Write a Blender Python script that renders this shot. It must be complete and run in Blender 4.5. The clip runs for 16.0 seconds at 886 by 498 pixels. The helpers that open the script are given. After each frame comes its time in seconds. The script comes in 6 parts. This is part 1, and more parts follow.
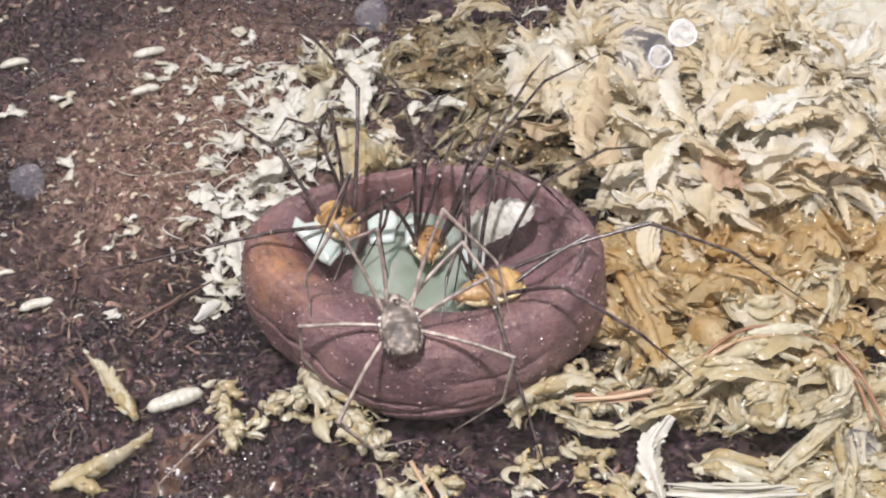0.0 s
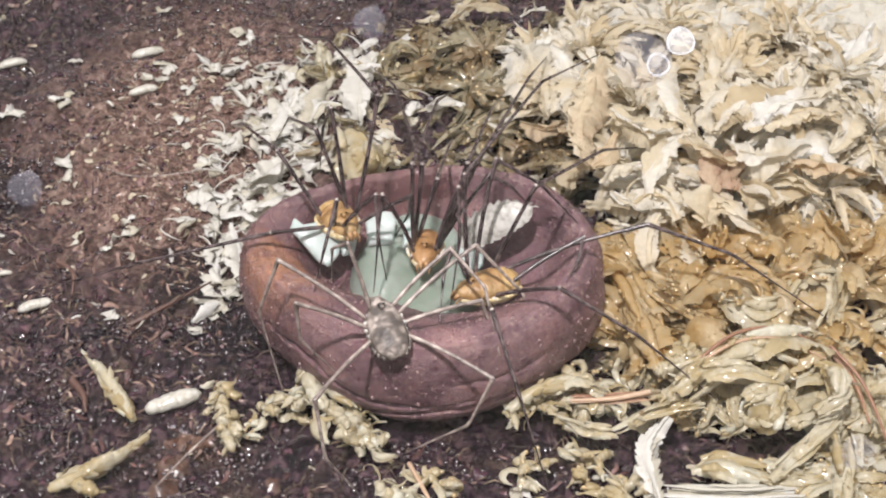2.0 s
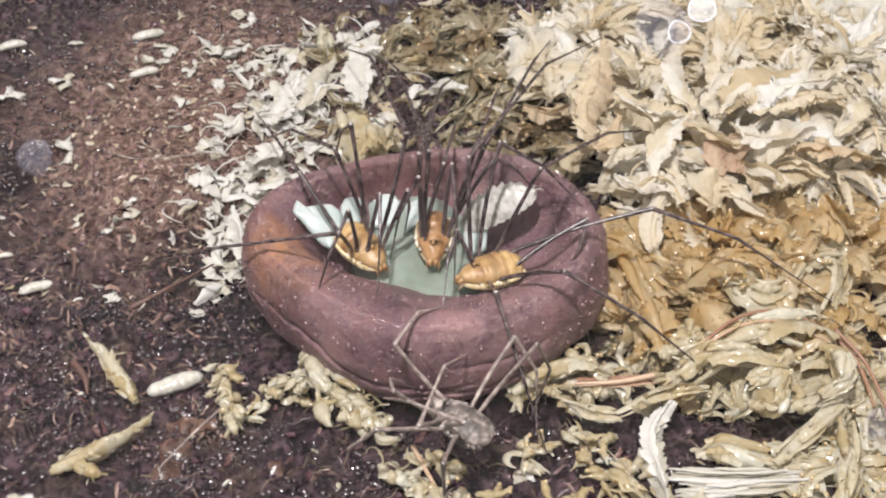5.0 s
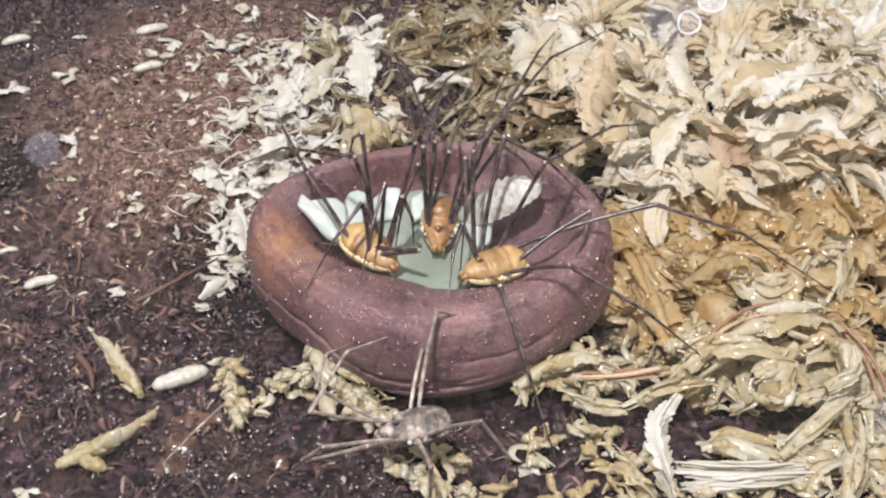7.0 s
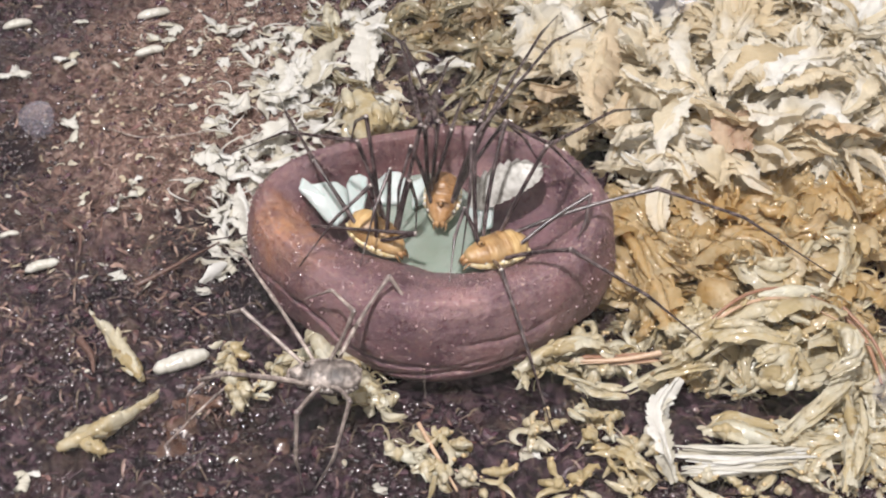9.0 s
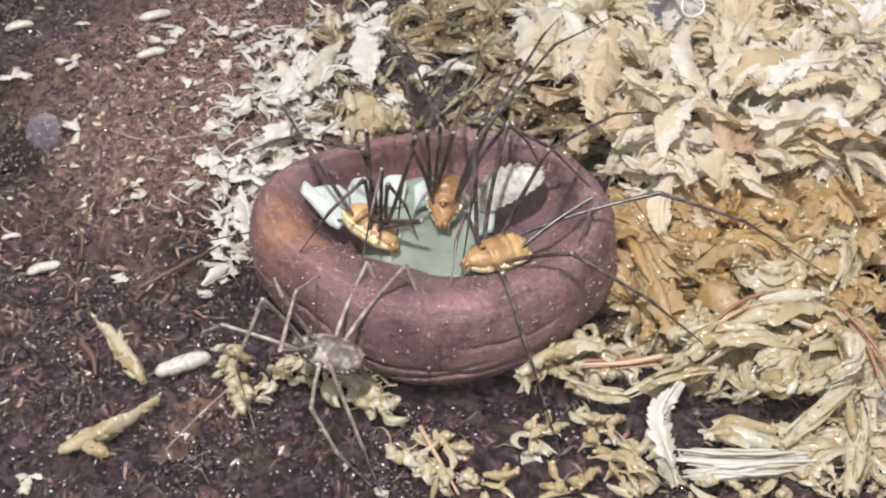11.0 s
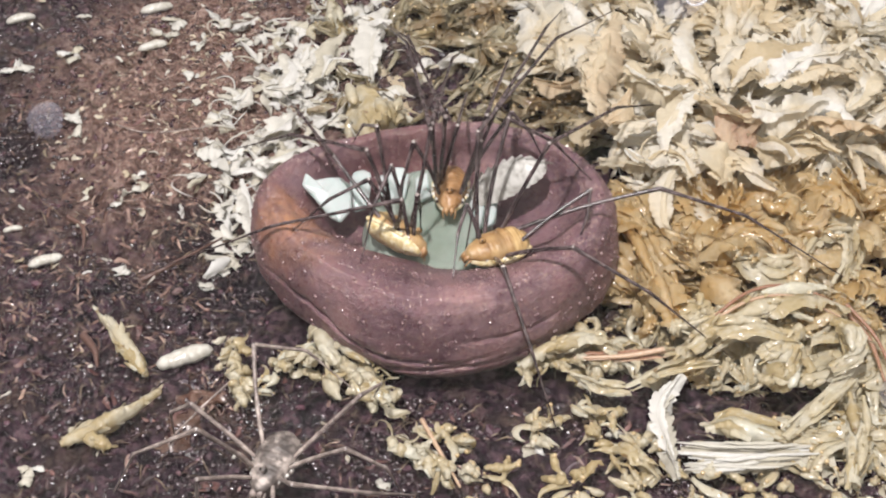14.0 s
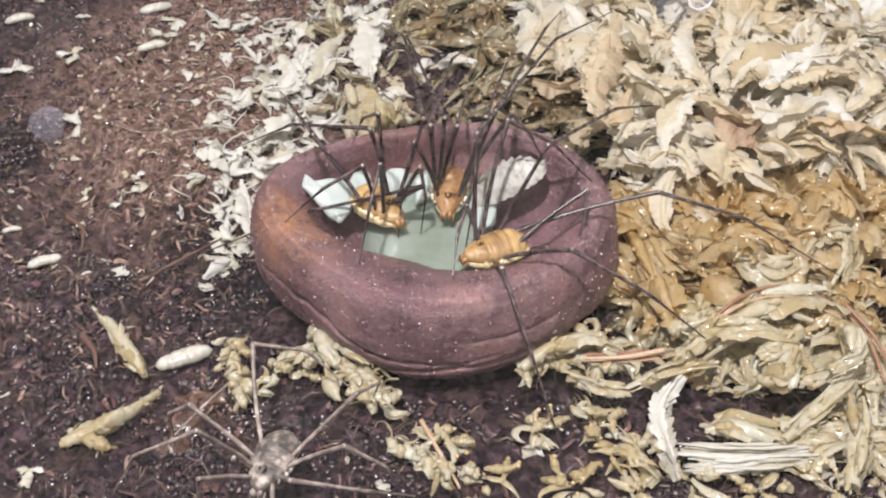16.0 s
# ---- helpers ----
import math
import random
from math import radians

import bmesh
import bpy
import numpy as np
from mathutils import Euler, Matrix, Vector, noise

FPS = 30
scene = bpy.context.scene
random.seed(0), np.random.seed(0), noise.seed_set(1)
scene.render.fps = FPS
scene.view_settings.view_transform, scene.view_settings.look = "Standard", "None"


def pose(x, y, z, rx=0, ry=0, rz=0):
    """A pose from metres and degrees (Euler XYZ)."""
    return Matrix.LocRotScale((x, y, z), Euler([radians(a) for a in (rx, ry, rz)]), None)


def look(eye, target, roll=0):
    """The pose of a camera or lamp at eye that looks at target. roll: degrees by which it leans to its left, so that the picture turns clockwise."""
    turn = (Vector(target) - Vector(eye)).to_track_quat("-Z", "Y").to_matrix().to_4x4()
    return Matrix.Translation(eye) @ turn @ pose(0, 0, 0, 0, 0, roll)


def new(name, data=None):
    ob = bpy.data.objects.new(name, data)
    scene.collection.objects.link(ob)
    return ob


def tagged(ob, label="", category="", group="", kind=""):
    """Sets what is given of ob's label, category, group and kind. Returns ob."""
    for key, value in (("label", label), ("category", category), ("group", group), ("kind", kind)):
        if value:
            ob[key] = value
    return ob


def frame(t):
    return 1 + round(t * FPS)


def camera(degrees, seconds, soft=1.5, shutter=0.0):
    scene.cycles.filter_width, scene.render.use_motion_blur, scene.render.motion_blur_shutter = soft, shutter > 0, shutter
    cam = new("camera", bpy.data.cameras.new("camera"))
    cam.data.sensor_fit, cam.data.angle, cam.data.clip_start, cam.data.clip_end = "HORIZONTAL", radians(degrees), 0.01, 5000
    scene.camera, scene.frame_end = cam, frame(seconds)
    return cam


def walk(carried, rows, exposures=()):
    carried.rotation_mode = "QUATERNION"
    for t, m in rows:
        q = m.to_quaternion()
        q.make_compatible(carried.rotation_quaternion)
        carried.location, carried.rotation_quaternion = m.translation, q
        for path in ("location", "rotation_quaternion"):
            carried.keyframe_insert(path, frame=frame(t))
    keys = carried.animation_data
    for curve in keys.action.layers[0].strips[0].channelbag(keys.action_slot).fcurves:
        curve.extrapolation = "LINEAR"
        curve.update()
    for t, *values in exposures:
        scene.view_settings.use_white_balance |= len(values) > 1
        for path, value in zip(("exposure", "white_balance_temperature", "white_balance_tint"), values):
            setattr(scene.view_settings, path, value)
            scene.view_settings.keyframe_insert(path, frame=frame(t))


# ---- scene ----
# The plan is in millimetres; MM turns it into metres.
MM = 0.001
cam = camera(40, 16.0, soft=2.1)
walk(cam, [
    (0.0, pose(0.00210, -0.10715, 0.10853, 48.419, 0.005, -0.176)),
    (0.5, pose(0.00216, -0.10725, 0.10870, 48.394, -0.082, -0.200)),
    (1.0, pose(0.00211, -0.10708, 0.10884, 48.395, -0.129, -0.233)),
    (1.5, pose(0.00200, -0.10716, 0.10841, 48.424, -0.150, -0.292)),
    (2.0, pose(0.00211, -0.10692, 0.10877, 48.348, -0.074, -0.211)),
    (2.5, pose(0.00189, -0.10627, 0.10846, 48.356, -0.096, -0.271)),
    (3.0, pose(0.00147, -0.10653, 0.10861, 48.238, -0.128, -0.303)),
    (3.5, pose(0.00160, -0.10638, 0.10863, 48.045, -0.162, -0.310)),
    (4.0, pose(0.00153, -0.10682, 0.10833, 47.955, -0.280, -0.321)),
    (6.5, pose(0.00140, -0.10677, 0.10773, 47.525, -0.057, -0.094)),
    (7.0, pose(0.00124, -0.10679, 0.10774, 47.496, -0.054, -0.173)),
    (7.5, pose(0.00136, -0.10667, 0.10739, 47.393, 0.004, -0.185)),
    (8.0, pose(0.00133, -0.10670, 0.10750, 47.231, -0.042, -0.138)),
    (8.5, pose(0.00138, -0.10675, 0.10732, 47.096, -0.041, -0.100)),
    (9.0, pose(0.00150, -0.10702, 0.10707, 47.000, -0.000, 0.000)),
    (11.5, pose(0.00126, -0.10664, 0.10755, 46.955, -0.076, 0.053)),
    (12.0, pose(0.00125, -0.10641, 0.10737, 46.868, -0.056, 0.064)),
    (12.5, pose(0.00119, -0.10654, 0.10740, 46.806, -0.040, 0.120)),
    (13.0, pose(0.00111, -0.10677, 0.10778, 46.696, -0.058, 0.197)),
    (13.5, pose(0.00119, -0.10688, 0.10758, 46.660, -0.056, 0.189)),
    (14.0, pose(0.00126, -0.10688, 0.10731, 46.708, -0.062, 0.145)),
    (14.5, pose(0.00122, -0.10692, 0.10728, 46.706, -0.115, 0.130)),
    (15.0, pose(0.00110, -0.10677, 0.10727, 46.700, -0.182, 0.089)),
    (15.5, pose(0.00107, -0.10675, 0.10714, 46.690, -0.150, 0.110)),
    (16.0, pose(0.00111, -0.10667, 0.10738, 46.667, -0.124, 0.099)),
])

# ---- light ----
world = bpy.data.worlds.new("room_light")
scene.world = world
world.use_nodes = True
world.node_tree.nodes["Background"].inputs[0].default_value = (1.0, 0.95, 0.9, 1)
world.node_tree.nodes["Background"].inputs[1].default_value = 1.0

led = bpy.data.lights.new("led_lamp", "AREA")
led.shape, led.size, led.energy, led.color = "DISK", 0.016, 1.49, (0.985, 0.945, 0.945)
led_ob = new("led_lamp", led)
led_ob.matrix_world = look((-0.035, -0.105, 0.285), (0.015, 0.020, 0))


# ---- mesh tools ----
def lattice(x, y, seed):
    n = np.sin(x * 127.1 + y * 311.7 + seed * 74.7) * 43758.5453
    return n - np.floor(n)


def vnoise(x, y, seed=0):
    """Smooth value noise in -1..1 on arrays."""
    x0, y0 = np.floor(x), np.floor(y)
    u, v = x - x0, y - y0
    u, v = u * u * (3 - 2 * u), v * v * (3 - 2 * v)
    a, b = lattice(x0, y0, seed), lattice(x0 + 1, y0, seed)
    c, d = lattice(x0, y0 + 1, seed), lattice(x0 + 1, y0 + 1, seed)
    return 2 * ((a * (1 - u) + b * u) * (1 - v) + (c * (1 - u) + d * u) * v) - 1


def sstep(a, b, x):
    t = np.clip((x - a) / (b - a), 0, 1)
    return t * t * (3 - 2 * t)


def solid(name, verts, faces, mat, parent=None, label="", smooth=True, mats=None):
    """A mesh object of verts in millimetres and faces, all of one size."""
    verts, faces = np.asarray(verts, dtype=np.float64) * MM, np.asarray(faces, dtype=np.int32)
    me = bpy.data.meshes.new(name)
    k = faces.shape[1]
    me.vertices.add(len(verts))
    me.vertices.foreach_set("co", verts.ravel())
    me.loops.add(faces.size)
    me.loops.foreach_set("vertex_index", faces.ravel())
    me.polygons.add(len(faces))
    me.polygons.foreach_set("loop_start", np.arange(0, faces.size, k, dtype=np.int32))
    me.polygons.foreach_set("use_smooth", np.full(len(faces), smooth))
    me.update(calc_edges=True)
    me.validate()
    me.materials.append(mat)
    ob = new(name, me)
    if parent:
        ob.parent = parent
    if label:
        tagged(ob, label)
    return ob


def grid_faces(n, m, wrap=False):
    """Quads of an n x m grid of points; wrap closes the second way round."""
    i, j = np.meshgrid(np.arange(n - 1), np.arange(m if wrap else m - 1), indexing="ij")
    j2 = (j + 1) % m
    return np.stack([i * m + j, i * m + j2, (i + 1) * m + j2, (i + 1) * m + j], -1).reshape(-1, 4)


def smooth_line(pts, n):
    """n points on a soft curve through pts."""
    p = np.asarray(pts, dtype=float)
    q = np.vstack([2 * p[0] - p[1], p, 2 * p[-1] - p[-2]])
    out = []
    for s in np.linspace(0, len(p) - 1, n):
        i = min(int(s), len(p) - 2)
        t = s - i
        a, b, c, d = q[i], q[i + 1], q[i + 2], q[i + 3]
        out.append(0.5 * (2 * b + (c - a) * t + (2 * a - 5 * b + 4 * c - d) * t * t + (3 * b - a - 3 * c + d) * t ** 3))
    return np.array(out)


def frames_along(c):
    """Tangent and two cross directions at each point of a curve."""
    t = np.gradient(c, axis=0)
    t /= np.linalg.norm(t, axis=1, keepdims=True) + 1e-9
    up = np.array([0.13, 0.21, 1.0])
    a = np.cross(t, up)
    a /= np.linalg.norm(a, axis=1, keepdims=True) + 1e-9
    return t, a, np.cross(a, t)


def tube(c, radii, sides=6, flat=1.0):
    """Verts and quads of a round tapered tube along the points c."""
    c = np.asarray(c, dtype=float)
    t, a, b = frames_along(c)
    r = np.interp(np.linspace(0, 1, len(c)), np.linspace(0, 1, len(radii)), radii)[:, None, None]
    w = np.linspace(0, 2 * np.pi, sides, endpoint=False)
    ring = a[:, None] * np.cos(w)[None, :, None] + b[:, None] * np.sin(w)[None, :, None] * flat
    v = c[:, None] + ring * r
    v = v.reshape(-1, 3)
    f = grid_faces(len(c), sides, True)
    n = len(v)
    v = np.vstack([v, c[0], c[-1]])
    k = np.arange(sides)
    k2 = (k + 1) % sides
    cap0 = np.stack([k2, k, np.full(sides, n), np.full(sides, n)], -1)
    cap1 = np.stack([k + n - sides, k2 + n - sides, np.full(sides, n + 1), np.full(sides, n + 1)], -1)
    return v, np.vstack([f, cap0, cap1])[:, ::-1]


def join(pieces):
    """One list of verts and faces out of several."""
    vs, fs, n = [], [], 0
    for v, f in pieces:
        vs.append(v)
        fs.append(np.asarray(f) + n)
        n += len(v)
    return np.vstack(vs), np.vstack(fs)


# ---- materials ----
def material(name):
    m = bpy.data.materials.new(name)
    m.use_nodes = True
    return m, m.node_tree.nodes, m.node_tree.links, m.node_tree.nodes["Principled BSDF"]


def node(nodes, kind, **inputs):
    n = nodes.new(kind)
    for k, v in inputs.items():
        n.inputs[k.replace("_", " ")].default_value = v
    return n


def noise_node(m, scale, detail=4, rough=0.6):
    nodes, links = m.node_tree.nodes, m.node_tree.links
    co = nodes.new("ShaderNodeTexCoord")
    n = node(nodes, "ShaderNodeTexNoise", Scale=scale, Detail=detail, Roughness=rough)
    links.new(co.outputs["Object"], n.inputs["Vector"])
    return n.outputs["Fac"]


def ramp(m, fac, *stops):
    n = m.node_tree.nodes.new("ShaderNodeValToRGB")
    while len(n.color_ramp.elements) < len(stops):
        n.color_ramp.elements.new(0.5)
    for e, (p, c) in zip(n.color_ramp.elements, stops):
        e.position, e.color = p, (*c, 1) if len(c) == 3 else c
    m.node_tree.links.new(fac, n.inputs[0])
    return n.outputs[0]


def mixed(m, a, b, fac, mode="MIX"):
    n = m.node_tree.nodes.new("ShaderNodeMix")
    n.data_type, n.blend_type = "RGBA", mode
    for sock, v in ((n.inputs[6], a), (n.inputs[7], b), (n.inputs[0], fac)):
        if isinstance(v, (float, int)):
            sock.default_value = v
        elif isinstance(v, tuple):
            sock.default_value = (*v, 1)
        else:
            m.node_tree.links.new(v, sock)
    return n.outputs[2]


def bumped(m, height, strength, distance):
    n = node(m.node_tree.nodes, "ShaderNodeBump", Strength=strength, Distance=distance)
    m.node_tree.links.new(height, n.inputs["Height"])
    return n.outputs["Normal"]


def grey(v):
    return (v, v, v)


# x, y and radius of the sodden places
SODDEN = ((-30.5, 10.5, 6.0), (-24.5, 1.5, 5.5), (-61.0, 27.0, 6.0), (-40.0, -2.0, 3.0))


def soil_material():
    m, nodes, links, b = material("wet_peat")
    co = nodes.new("ShaderNodeTexCoord")
    # a drier, redder patch of peat round one place, ragged at its edge
    sub = nodes.new("ShaderNodeVectorMath")
    sub.operation = "SUBTRACT"
    links.new(co.outputs["Object"], sub.inputs[0])
    sub.inputs[1].default_value = (-0.0335, 0.043, 0)
    stretch = nodes.new("ShaderNodeVectorMath")
    stretch.operation = "MULTIPLY"
    stretch.inputs[1].default_value = (1.0, 0.72, 1.0)
    links.new(sub.outputs[0], stretch.inputs[0])
    length = nodes.new("ShaderNodeVectorMath")
    length.operation = "LENGTH"
    links.new(stretch.outputs[0], length.inputs[0])
    wob = nodes.new("ShaderNodeMath")
    wob.operation = "MULTIPLY_ADD"
    links.new(noise_node(m, 90, 5, 0.7), wob.inputs[0])
    wob.inputs[1].default_value = 0.030
    links.new(length.outputs["Value"], wob.inputs[2])
    dry = ramp(m, wob.outputs[0], (0.032, grey(1)), (0.046, grey(0)))
    wet_col = ramp(m, noise_node(m, 620, 8, 0.75), (0.42, (0.009, 0.005, 0.009)), (0.52, (0.050, 0.027, 0.041)), (0.61, (0.185, 0.113, 0.136)))
    dry_col = ramp(m, noise_node(m, 700, 6, 0.7), (0.40, (0.085, 0.046, 0.038)), (0.52, (0.30, 0.185, 0.155)), (0.62, (0.54, 0.39, 0.33)))
    brown = ramp(m, noise_node(m, 1500, 5, 0.7), (0.36, (0.030, 0.017, 0.015)), (0.52, (0.095, 0.060, 0.054)), (0.66, (0.24, 0.175, 0.145)))
    wet_col = mixed(m, wet_col, brown, ramp(m, noise_node(m, 130, 5, 0.65), (0.50, grey(0)), (0.64, grey(0.85))))
    col = mixed(m, wet_col, dry_col, dry)
    # sodden, almost black places
    for x, y, r in SODDEN:
        away = nodes.new("ShaderNodeVectorMath")
        away.operation = "DISTANCE"
        links.new(co.outputs["Object"], away.inputs[0])
        away.inputs[1].default_value = (x * MM, y * MM, 0)
        edge = nodes.new("ShaderNodeMath")
        edge.operation = "MULTIPLY_ADD"
        links.new(noise_node(m, 170, 6, 0.72), edge.inputs[0])
        edge.inputs[1].default_value = 0.022
        links.new(away.outputs["Value"], edge.inputs[2])
        sodden = ramp(m, edge.outputs[0], ((r + 9.5) * MM, grey(0.9)), ((r + 12.5) * MM, grey(0)))
        col = mixed(m, col, (0.012, 0.007, 0.014), sodden)
    links.new(col, b.inputs["Base Color"])
    links.new(ramp(m, dry, (0, grey(0.2)), (1, grey(0.5))), b.inputs["Roughness"])
    links.new(bumped(m, noise_node(m, 2600, 8, 0.8), 1.0, 0.0009), b.inputs["Normal"])
    b.inputs["Specular IOR Level"].default_value = 0.3
    # film of water on the wet part
    links.new(ramp(m, dry, (0, grey(0.35)), (0.6, grey(0))), b.inputs["Coat Weight"])
    b.inputs["Coat Roughness"].default_value = 0.03
    b.inputs["Coat IOR"].default_value = 1.45
    links.new(bumped(m, noise_node(m, 900, 1, 0.5), 1.0, 0.0006), b.inputs["Coat Normal"])
    return m


def island_material(name, stops, rough=0.5, grain=1500, bump=0.0002, translucent=0.0, spec=0.5, spread=0.35, patch=None, coat=0.0, mottle=None):
    """Colour that varies from piece to piece, by a fine grain and, with patch, in stained spots of a second colour."""
    m, nodes, links, b = material(name)
    geo = nodes.new("ShaderNodeNewGeometry")
    info = nodes.new("ShaderNodeObjectInfo")
    add = nodes.new("ShaderNodeMath")
    add.operation = "ADD"
    links.new(geo.outputs["Random Per Island"], add.inputs[0])
    links.new(info.outputs["Random"], add.inputs[1])
    part_of = nodes.new("ShaderNodeMath")
    part_of.operation = "FRACT"
    links.new(add.outputs[0], part_of.inputs[0])
    base = ramp(m, part_of.outputs[0], *stops)
    if patch:
        spots = ramp(m, noise_node(m, 95, 4, 0.6), (0.44, grey(0)), (0.66, grey(0.85)))
        base = mixed(m, base, patch, spots)
        if coat:
            dirt = ramp(m, noise_node(m, 800, 2, 0.5), (0.66, grey(1.0)), (0.73, (0.42, 0.3, 0.2)))
            base = mixed(m, base, dirt, 0.9, "MULTIPLY")
    if mottle:
        base = mixed(m, base, mottle, ramp(m, noise_node(m, 260, 4, 0.65), (0.46, grey(0)), (0.62, grey(0.8))))
    b.inputs["Coat Weight"].default_value = coat
    b.inputs["Coat Roughness"].default_value = 0.16
    b.inputs["Coat IOR"].default_value = 1.8
    links.new(bumped(m, noise_node(m, 800, 2, 0.5), 1.0, 0.0005), b.inputs["Coat Normal"])
    g = noise_node(m, grain, 5, 0.7)
    shade = ramp(m, g, (0.25, grey(1 - spread)), (0.75, grey(1.0)))
    col = mixed(m, base, shade, 1.0, "MULTIPLY")
    links.new(col, b.inputs["Base Color"])
    b.inputs["Roughness"].default_value = rough
    b.inputs["Specular IOR Level"].default_value = spec
    relief = bumped(m, g, 0.7, bump)
    links.new(relief, b.inputs["Normal"])
    if translucent:
        tr = nodes.new("ShaderNodeBsdfTranslucent")
        links.new(col, tr.inputs["Color"])
        mx = nodes.new("ShaderNodeMixShader")
        mx.inputs[0].default_value = translucent
        links.new(b.outputs[0], mx.inputs[1])
        links.new(tr.outputs[0], mx.inputs[2])
        links.new(mx.outputs[0], nodes["Material Output"].inputs["Surface"])
    return m


def clay_material():
    m, nodes, links, b = material("purple_brown_clay")
    big = noise_node(m, 75, 3, 0.55)
    base = ramp(m, big, (0.32, (0.100, 0.048, 0.069)), (0.5, (0.184, 0.102, 0.122)), (0.68, (0.278, 0.170, 0.186)))
    # rusty worn patch along one stretch of the rim
    co = nodes.new("ShaderNodeTexCoord")
    sub = nodes.new("ShaderNodeVectorMath")
    sub.operation = "DISTANCE"
    links.new(co.outputs["Object"], sub.inputs[0])
    sub.inputs[1].default_value = (-0.0165, -0.002, 0.0135)
    wob = nodes.new("ShaderNodeMath")
    wob.operation = "MULTIPLY_ADD"
    links.new(noise_node(m, 300, 5, 0.7), wob.inputs[0])
    wob.inputs[1].default_value = 0.018
    links.new(sub.outputs["Value"], wob.inputs[2])
    rust = ramp(m, wob.outputs[0], (0.0085, grey(0.75)), (0.0165, grey(0)))
    base = mixed(m, base, (0.44, 0.20, 0.065), rust)
    # dark red wet stain on the inner wall; its colour also carries leg shade
    far = nodes.new("ShaderNodeVectorMath")
    far.operation = "DISTANCE"
    links.new(co.outputs["Object"], far.inputs[0])
    far.inputs[1].default_value = (-0.003, 0.011, 0.0115)
    ragged = nodes.new("ShaderNodeMath")
    ragged.operation = "MULTIPLY_ADD"
    links.new(noise_node(m, 190, 5, 0.65), ragged.inputs[0])
    ragged.inputs[1].default_value = 0.012
    links.new(far.outputs["Value"], ragged.inputs[2])
    base = mixed(m, base, (0.115, 0.042, 0.050), ramp(m, ragged.outputs[0], (0.0125, grey(0.85)), (0.0165, grey(0))))
    blot = ramp(m, noise_node(m, 240, 5, 0.65), (0.34, (0.5, 0.38, 0.46)), (0.46, grey(1.0)), (0.66, (1.3, 1.2, 1.1)))
    base = mixed(m, base, blot, 1.0, "MULTIPLY")
    grain = noise_node(m, 2600, 3, 0.6)
    base = mixed(m, base, ramp(m, grain, (0.35, grey(0.62)), (0.72, grey(1.0))), 0.8, "MULTIPLY")
    links.new(base, b.inputs["Base Color"])
    links.new(ramp(m, noise_node(m, 1800, 3, 0.6), (0.35, grey(0.22)), (0.65, grey(0.5))), b.inputs["Roughness"])
    links.new(bumped(m, noise_node(m, 4200, 5, 0.75), 0.9, 0.00022), b.inputs["Normal"])
    return m


def jelly_material(name, low, high):
    m, nodes, links, b = material(name)
    col = ramp(m, noise_node(m, 160, 3, 0.5), (0.3, low), (0.7, high))
    links.new(col, b.inputs["Base Color"])
    b.inputs["Roughness"].default_value = 0.36
    b.inputs["Subsurface Weight"].default_value = 0.5
    b.inputs["Subsurface Radius"].default_value = (0.6, 1.0, 0.9)
    b.inputs["Subsurface Scale"].default_value = 0.0012
    links.new(bumped(m, noise_node(m, 420, 5, 0.6), 0.5, 0.0003), b.inputs["Normal"])
    return m


def skin_material(name, dark, mid, light, scale=900, rough=0.42, bands=0.0):
    m, nodes, links, b = material(name)
    col = ramp(m, noise_node(m, scale, 4, 0.65), (0.36, dark), (0.5, mid), (0.65, light))
    if bands:
        co = nodes.new("ShaderNodeTexCoord")
        wave = node(nodes, "ShaderNodeTexWave", Scale=bands, Distortion=1.2, Detail=2.0)
        wave.bands_direction = "X"
        links.new(co.outputs["Object"], wave.inputs["Vector"])
        col = mixed(m, col, ramp(m, wave.outputs["Fac"], (0.0, grey(0.72)), (0.3, grey(1))), 0.8, "MULTIPLY")
    links.new(col, b.inputs["Base Color"])
    b.inputs["Roughness"].default_value = rough
    links.new(bumped(m, noise_node(m, scale * 2, 3, 0.6), 0.5, 0.00008), b.inputs["Normal"])
    return m


SOIL = soil_material()
CRUMB = island_material("soil_crumb", ((0.0, (0.0104, 0.00485, 0.00949)), (0.6, (0.0478, 0.0212, 0.0351)), (0.92, (0.116, 0.0548, 0.0721)), (1.0, (0.229, 0.159, 0.152))), rough=0.22)
DRYCRUMB = island_material("dry_peat_crumb", ((0.0, (0.125, 0.065, 0.0512)), (0.5, (0.275, 0.152, 0.118)), (0.9, (0.4, 0.25, 0.198)), (1.0, (0.575, 0.45, 0.358))), rough=0.7)
FIBRE = island_material("peat_fibre", ((0.0, (0.03, 0.016, 0.012)), (0.5, (0.12, 0.07, 0.045)), (1.0, (0.36, 0.27, 0.18))), rough=0.5)
CLAY = clay_material()
JELLY = jelly_material("pale_green_jelly", (0.167, 0.2, 0.163), (0.246, 0.28, 0.251))
TORN = jelly_material("torn_bluish_jelly", (0.321, 0.366, 0.356), (0.429, 0.468, 0.462))
FLAKE = island_material("white_moss_flake", ((0.0, (0.538, 0.493, 0.384)), (0.4, (0.65, 0.627, 0.565)), (1.0, (0.728, 0.717, 0.689))), rough=0.5, grain=900, translucent=0.3, spread=0.2)
DRYMOSS = island_material("dry_cream_moss", ((0.0, (0.63, 0.517, 0.339)), (0.2, (0.777, 0.702, 0.551)), (0.6, (0.84, 0.807, 0.721)), (1.0, (0.913, 0.907, 0.88))), rough=0.55, grain=1700, translucent=0.52, spread=0.2, bump=0.0002, patch=(0.756, 0.644, 0.445))
